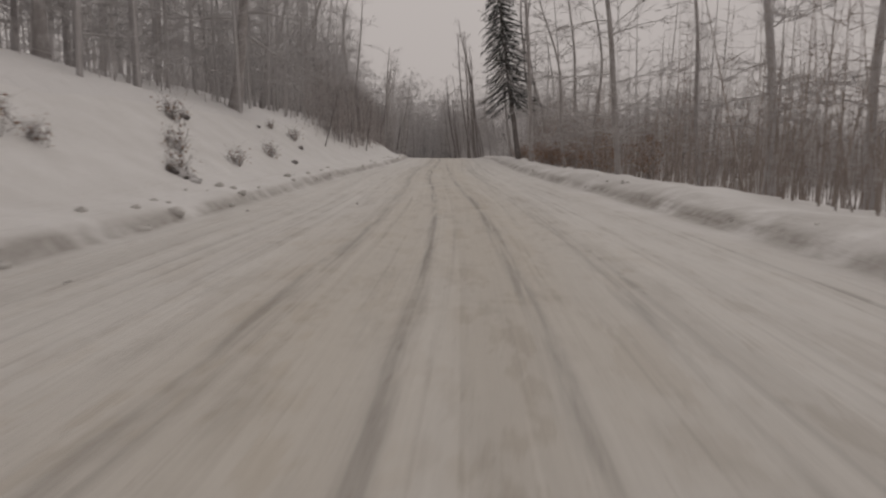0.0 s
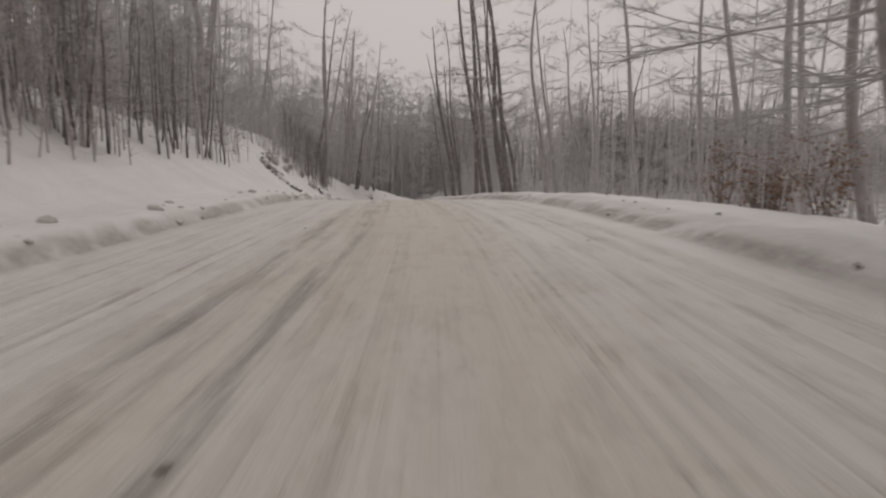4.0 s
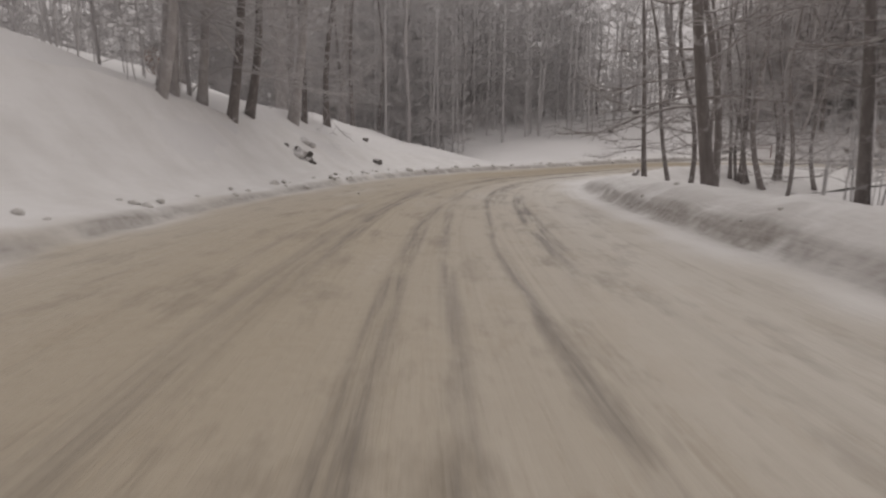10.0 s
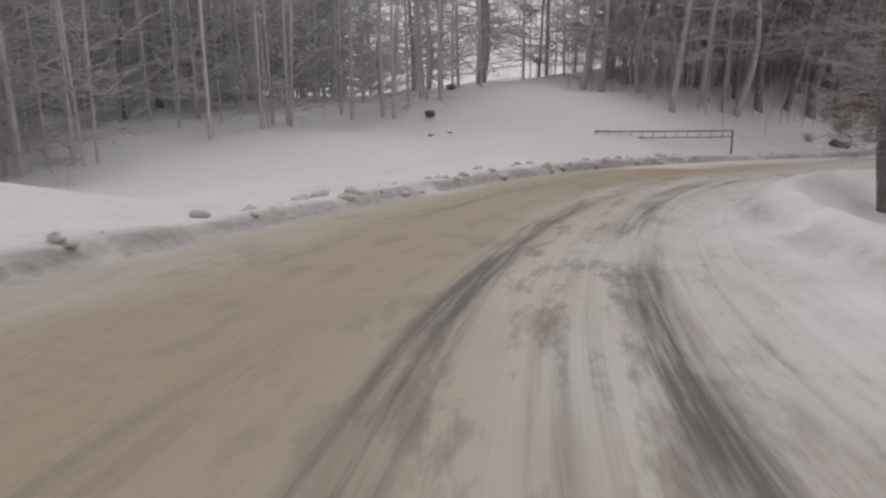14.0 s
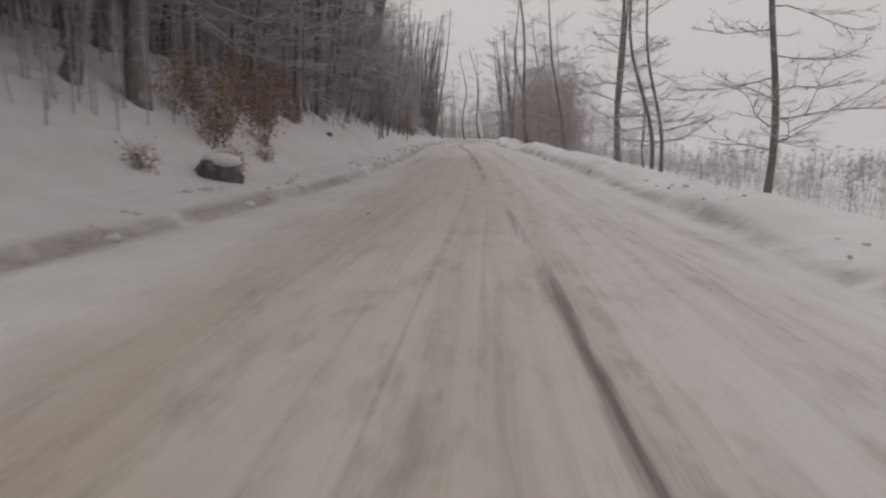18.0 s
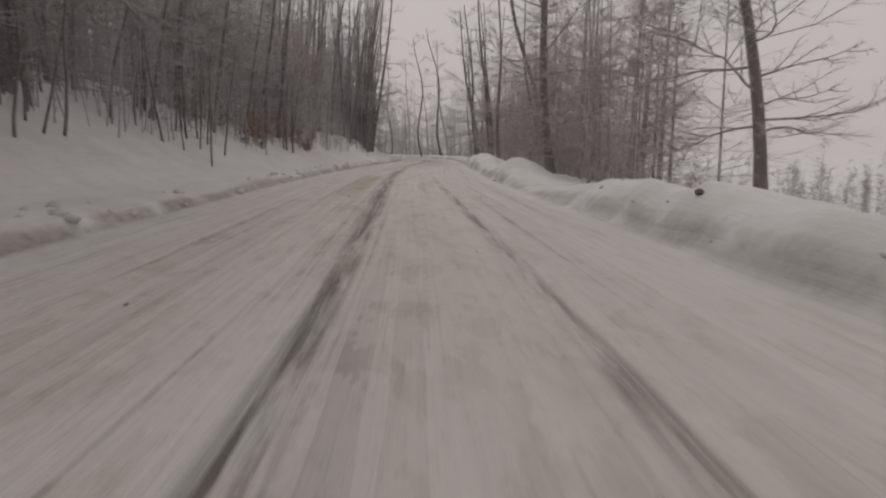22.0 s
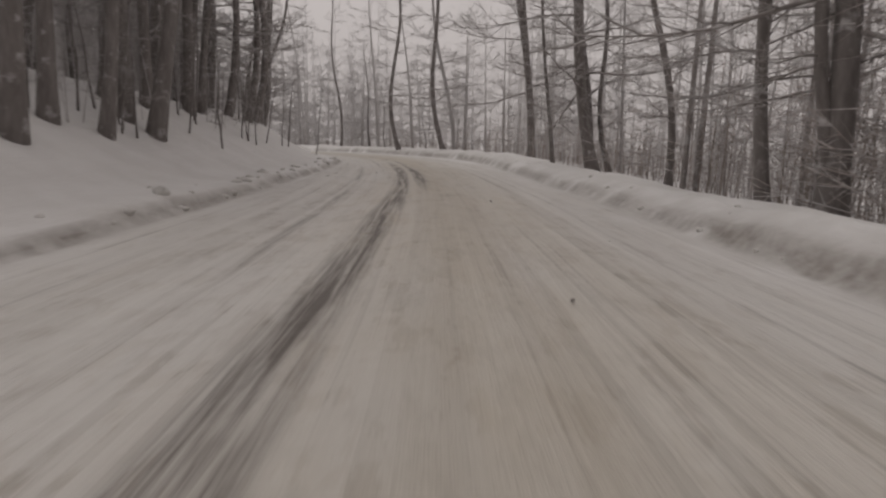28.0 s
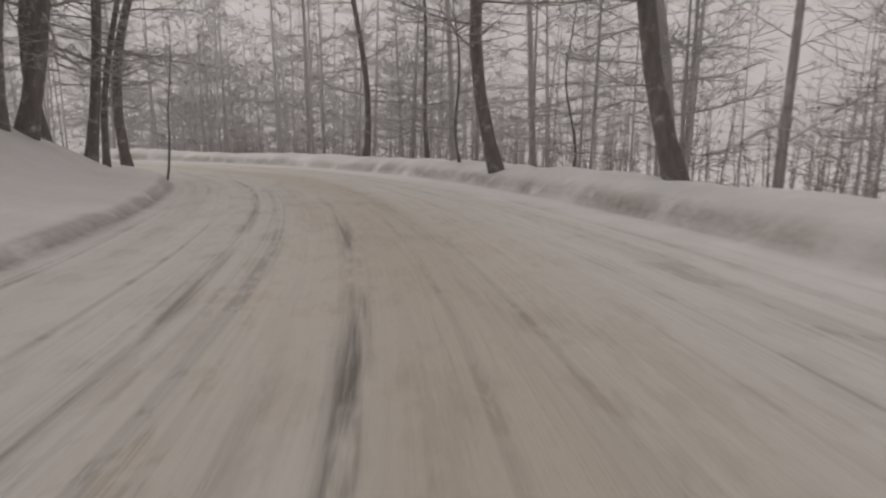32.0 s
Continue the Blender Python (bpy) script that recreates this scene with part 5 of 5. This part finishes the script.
# ---------- stones, stumps, logs, gate ----------
def boulder(name, x, y, size, seed, label, capped=True):
    root = tagged(new(name), label, "rock")
    root.matrix_world = Matrix.Translation((x, y, foot(x, y)))
    cap = Shape()
    r = np.random.default_rng(seed)
    bm = bmesh.new()
    for _ in range(26):
        w = r.normal(0, 1, 3)
        w /= np.linalg.norm(w)
        bm.verts.new(Vector(w * (size, size * 0.8, size * 0.62) * r.uniform(0.75, 1.05)) + Vector((0, 0, size * 0.12)))
    bmesh.ops.convex_hull(bm, input=bm.verts)
    bmesh.ops.delete(bm, geom=[v for v in bm.verts if not v.link_faces], context="VERTS")
    me = bpy.data.meshes.new("stone")
    bm.to_mesh(me)
    bm.free()
    me.materials.append(ROCK)
    stone = new("stone", me)
    stone.parent = root
    if capped:
        cap.lump((0.05 * size, -0.03 * size, size * 0.52), (size * 0.72, size * 0.6, size * 0.26), seed + 1, 0.15)
        part("snow_cap", cap, SNOW, root, "rounded cap of snow")


ROCKS = [
    (-7.0, 17.0, 0.20),
    (-5.1, 21.4, 0.14),
    (-6.0, 26.2, 0.18),
    (-7.2, 24.4, 0.14),
    (-8.5, 78.2, 0.12),
    (-8.9, 79.7, 0.12),
    (-6.2, 132.8, 0.26),
    (-7.0, 136.0, 0.20),
    (-8.3, 144.3, 0.22),
    (38.7, 157.5, 0.35),
    (15.9, 166.8, 0.35),
    (11.2, 156.8, 0.22),
    (10.4, 156.9, 0.16),
    (11.4, 159.4, 0.30),
    (65.3, 149.6, 0.09),
    (82.8, 153.6, 0.10),
    (54.3, 148.1, 0.10),
    (42.6, 156.0, 0.20),
]
for k, (x, y, size) in enumerate(ROCKS):
    if k % 3:
        boulder("boulder", x, y, size, 40 + 3 * k, "dark wet rock half buried in the snowy bank", False)
    else:
        boulder("boulder", x, y, size, 40 + 3 * k, "dark wet rock with a cap of snow in the bank")


boulder("boulder", 29.6, 152.9, 0.62, 190, "big rock almost buried under a thick cap of snow")


def stone_meshes(count):
    """Rough broken stones of unit size, shared by the outcrops."""
    out = []
    for q in range(count):
        r = np.random.default_rng(700 + q)
        bm = bmesh.new()
        for _ in range(14):
            w = unit(r.normal(0, 1, 3))
            bm.verts.new(Vector(w * (1.0, 0.75, 0.6) * r.uniform(0.7, 1.05)))
        bmesh.ops.convex_hull(bm, input=bm.verts)
        bmesh.ops.delete(bm, geom=[v for v in bm.verts if not v.link_faces], context="VERTS")
        me = bpy.data.meshes.new("stone")
        bm.to_mesh(me)
        bm.free()
        me.materials.append(ROCK)
        out.append(me)
    return out


STONES = stone_meshes(7)


def outcrop(spots, width, count, sizes, seed, label, pockets=6):
    """Broken rock breaking through the snow along a line of the plan, with snow lodged between the stones."""
    r = np.random.default_rng(seed)
    spots = np.array(spots, float)
    x0, y0 = spots.mean(axis=0)
    base = Vector((x0, y0, foot(x0, y0)))
    root = tagged(new("rock_outcrop"), label, "rock")
    root.matrix_world = Matrix.Translation(base)
    snow = Shape()
    for q in range(count + pockets):
        f = r.random() * (len(spots) - 1)
        k = min(int(f), len(spots) - 2)
        x, y = spots[k] + (spots[k + 1] - spots[k]) * (f - k) + r.normal(0, width * 0.5, 2)
        z = foot(x, y)
        size = r.uniform(*sizes)
        if q < count:
            ob = new("stone", STONES[int(r.integers(len(STONES)))])
            ob.parent = root
            ob.matrix_local = pose(x - base.x, y - base.y, z - base.z + size * 0.12, r.uniform(-30, 30), r.uniform(-30, 30), r.uniform(0, 360)) @ Matrix.Scale(size, 4)
        else:
            snow.lump((x - base.x, y - base.y, z - base.z + size * 0.1), (size * 1.3, size * 1.1, size * 0.6), seed + q, 0.25, 4, 8)
    tagged(part("snow_pocket", snow, SNOW, root), "snow lodged between the stones", kind="stuff")


outcrop([(-7.45, 75.9), (-6.9, 75.5), (-6.25, 74.95), (-5.8, 74.6)], 0.26, 40, (0.06, 0.2), 11, "crumbling dark rock face breaking through the snowy bank", 14)
outcrop([(-7.6, 76.5), (-7.7, 77.4), (-7.6, 78.2)], 0.22, 20, (0.04, 0.11), 12, "thin line of dark stones along the snowy bank")
outcrop([(-7.5, 87.25), (-7.1, 86.95), (-6.6, 86.6)], 0.2, 26, (0.09, 0.22), 13, "broken dark rock at the foot of the snowy bank", 4)
outcrop([(-6.9, 85.25), (-6.4, 85.0)], 0.16, 16, (0.08, 0.18), 17, "broken dark rock at the foot of the snowy bank", 3)
outcrop([(-8.45, 126.8), (-7.95, 127.3)], 0.26, 16, (0.09, 0.27), 14, "dark hollow rock under a hood of snow")
outcrop([(-8.4, 128.5), (-8.2, 128.8)], 0.14, 5, (0.08, 0.18), 15, "few dark stones breaking through the snow")
outcrop([(-5.1, 11.8), (-4.8, 12.0)], 0.12, 8, (0.09, 0.2), 16, "small dark rock breaking through the bank")


def log(ax, ay, bx, by, girth):
    """A fallen stem from one point of the snow to another."""
    a, c = Vector((ax, ay, foot(ax, ay) + girth * 0.8)), Vector((bx, by, foot(bx, by) + girth * 0.8))
    root = tagged(new("fallen_log"), "fallen dark log lying in the snow with a white cap", "log")
    root.matrix_world = Matrix.Translation(a) @ (c - a).to_track_quat("X", "Z").to_matrix().to_4x4()
    body, cap = Shape(), Shape()
    n, length = 8, (c - a).length
    pts = [(length * q / n, 0.04 * math.sin(q * 1.7), 0.03 * math.sin(q * 1.3)) for q in range(n + 1)]
    body.tube(pts, [girth * (1.05 - 0.05 * q) for q in range(n + 1)], 9)
    body.tube([(0.6 * length, 0, 0), (0.66 * length, 0.14, 0.08)], [girth * 0.35, girth * 0.15], 5)
    cap.tube([(p[0], p[1], p[2] + girth * 0.72) for p in pts[1:7]], [girth * 0.5 * k for k in (0.2, 0.9, 1.0, 0.6, 0.9, 0.2)], 7)
    part("wood", body, BARK, root)
    part("snow_cap", cap, SNOW, root)


log(6.2, 136.2, 5.2, 133.7, 0.10)


def gate(a, b):
    """A forest barrier: two posts, two long rails, cross ties."""
    a, b = Vector(a), Vector(b)
    root = tagged(new("forest_gate"), "low red painted forest gate of two rails between posts", "gate")
    root.matrix_world = Matrix.Translation(a) @ Matrix.Rotation(math.atan2(b.y - a.y, b.x - a.x), 4, "Z")
    w, up = (b - a).length, b.z - a.z
    for x, z in ((0, 0), (w, up)):
        s = Shape()
        s.tube([(x, 0, z - 1.0), (x, 0, z + 0.30), (x, 0, z + 0.60)], [0.04, 0.038, 0.036], 8)
        part("post", s, RED, root)
    for h, rad in ((0.57, 0.024), (0.33, 0.019)):
        s = Shape()
        s.tube([(w * q / 8, 0, up * q / 8 + h - 0.02 * math.sin(q / 8 * math.pi)) for q in range(9)], [rad] * 9, 7)
        part("rail", s, RED, root, "faded red rail")
    for q in range(1, 12):
        s = Shape()
        x = w * q / 12
        s.tube([(x, 0, up * q / 12 + 0.33), (x + 0.1, 0, up * q / 12 + 0.56)], [0.012, 0.012], 5)
        part("tie", s, RED, root)
    s = Shape()
    s.tube([(w * q / 8, 0, up * q / 8 + 0.605 - 0.02 * math.sin(q / 8 * math.pi)) for q in range(9)], [0.012 + 0.012 * (q % 3) for q in range(9)], 5)
    part("snow_load", s, SNOW, root, "snow lying on the top rail")


gate((16.24, 153.89, -1.82), (21.14, 151.59, -1.82))


def marker_post(x, y, height, plate):
    """A thin wayside post, with or without a small plate."""
    root = tagged(new("marker_post"), "thin grey wayside post" + (" with a faded yellow plate" if plate else " standing in the snow"), "post")
    root.matrix_world = Matrix.Translation((x, y, foot(x, y))) @ Matrix.Rotation(radians(2), 4, "X")
    s = Shape()
    s.tube([(0, 0, -0.4), (0, 0, height * 0.5), (0.01, 0, height)], [0.035, 0.033, 0.03], 8)
    part("pole", s, BRANCH, root)
    if plate:
        s = Shape()
        s.box((-0.16, -0.05, height - 0.28), (0.16, -0.035, height))
        part("plate", s, YELLOW, root, "small faded yellow plate", False)


marker_post(24.29, 171.04, 1.30, True)
marker_post(53.42, 157.39, 1.10, False)
marker_post(22.07, 167.35, 1.00, False)

for proto in PROTOTYPES:
    for ob in (proto, *proto.children_recursive):
        bpy.data.objects.remove(ob)
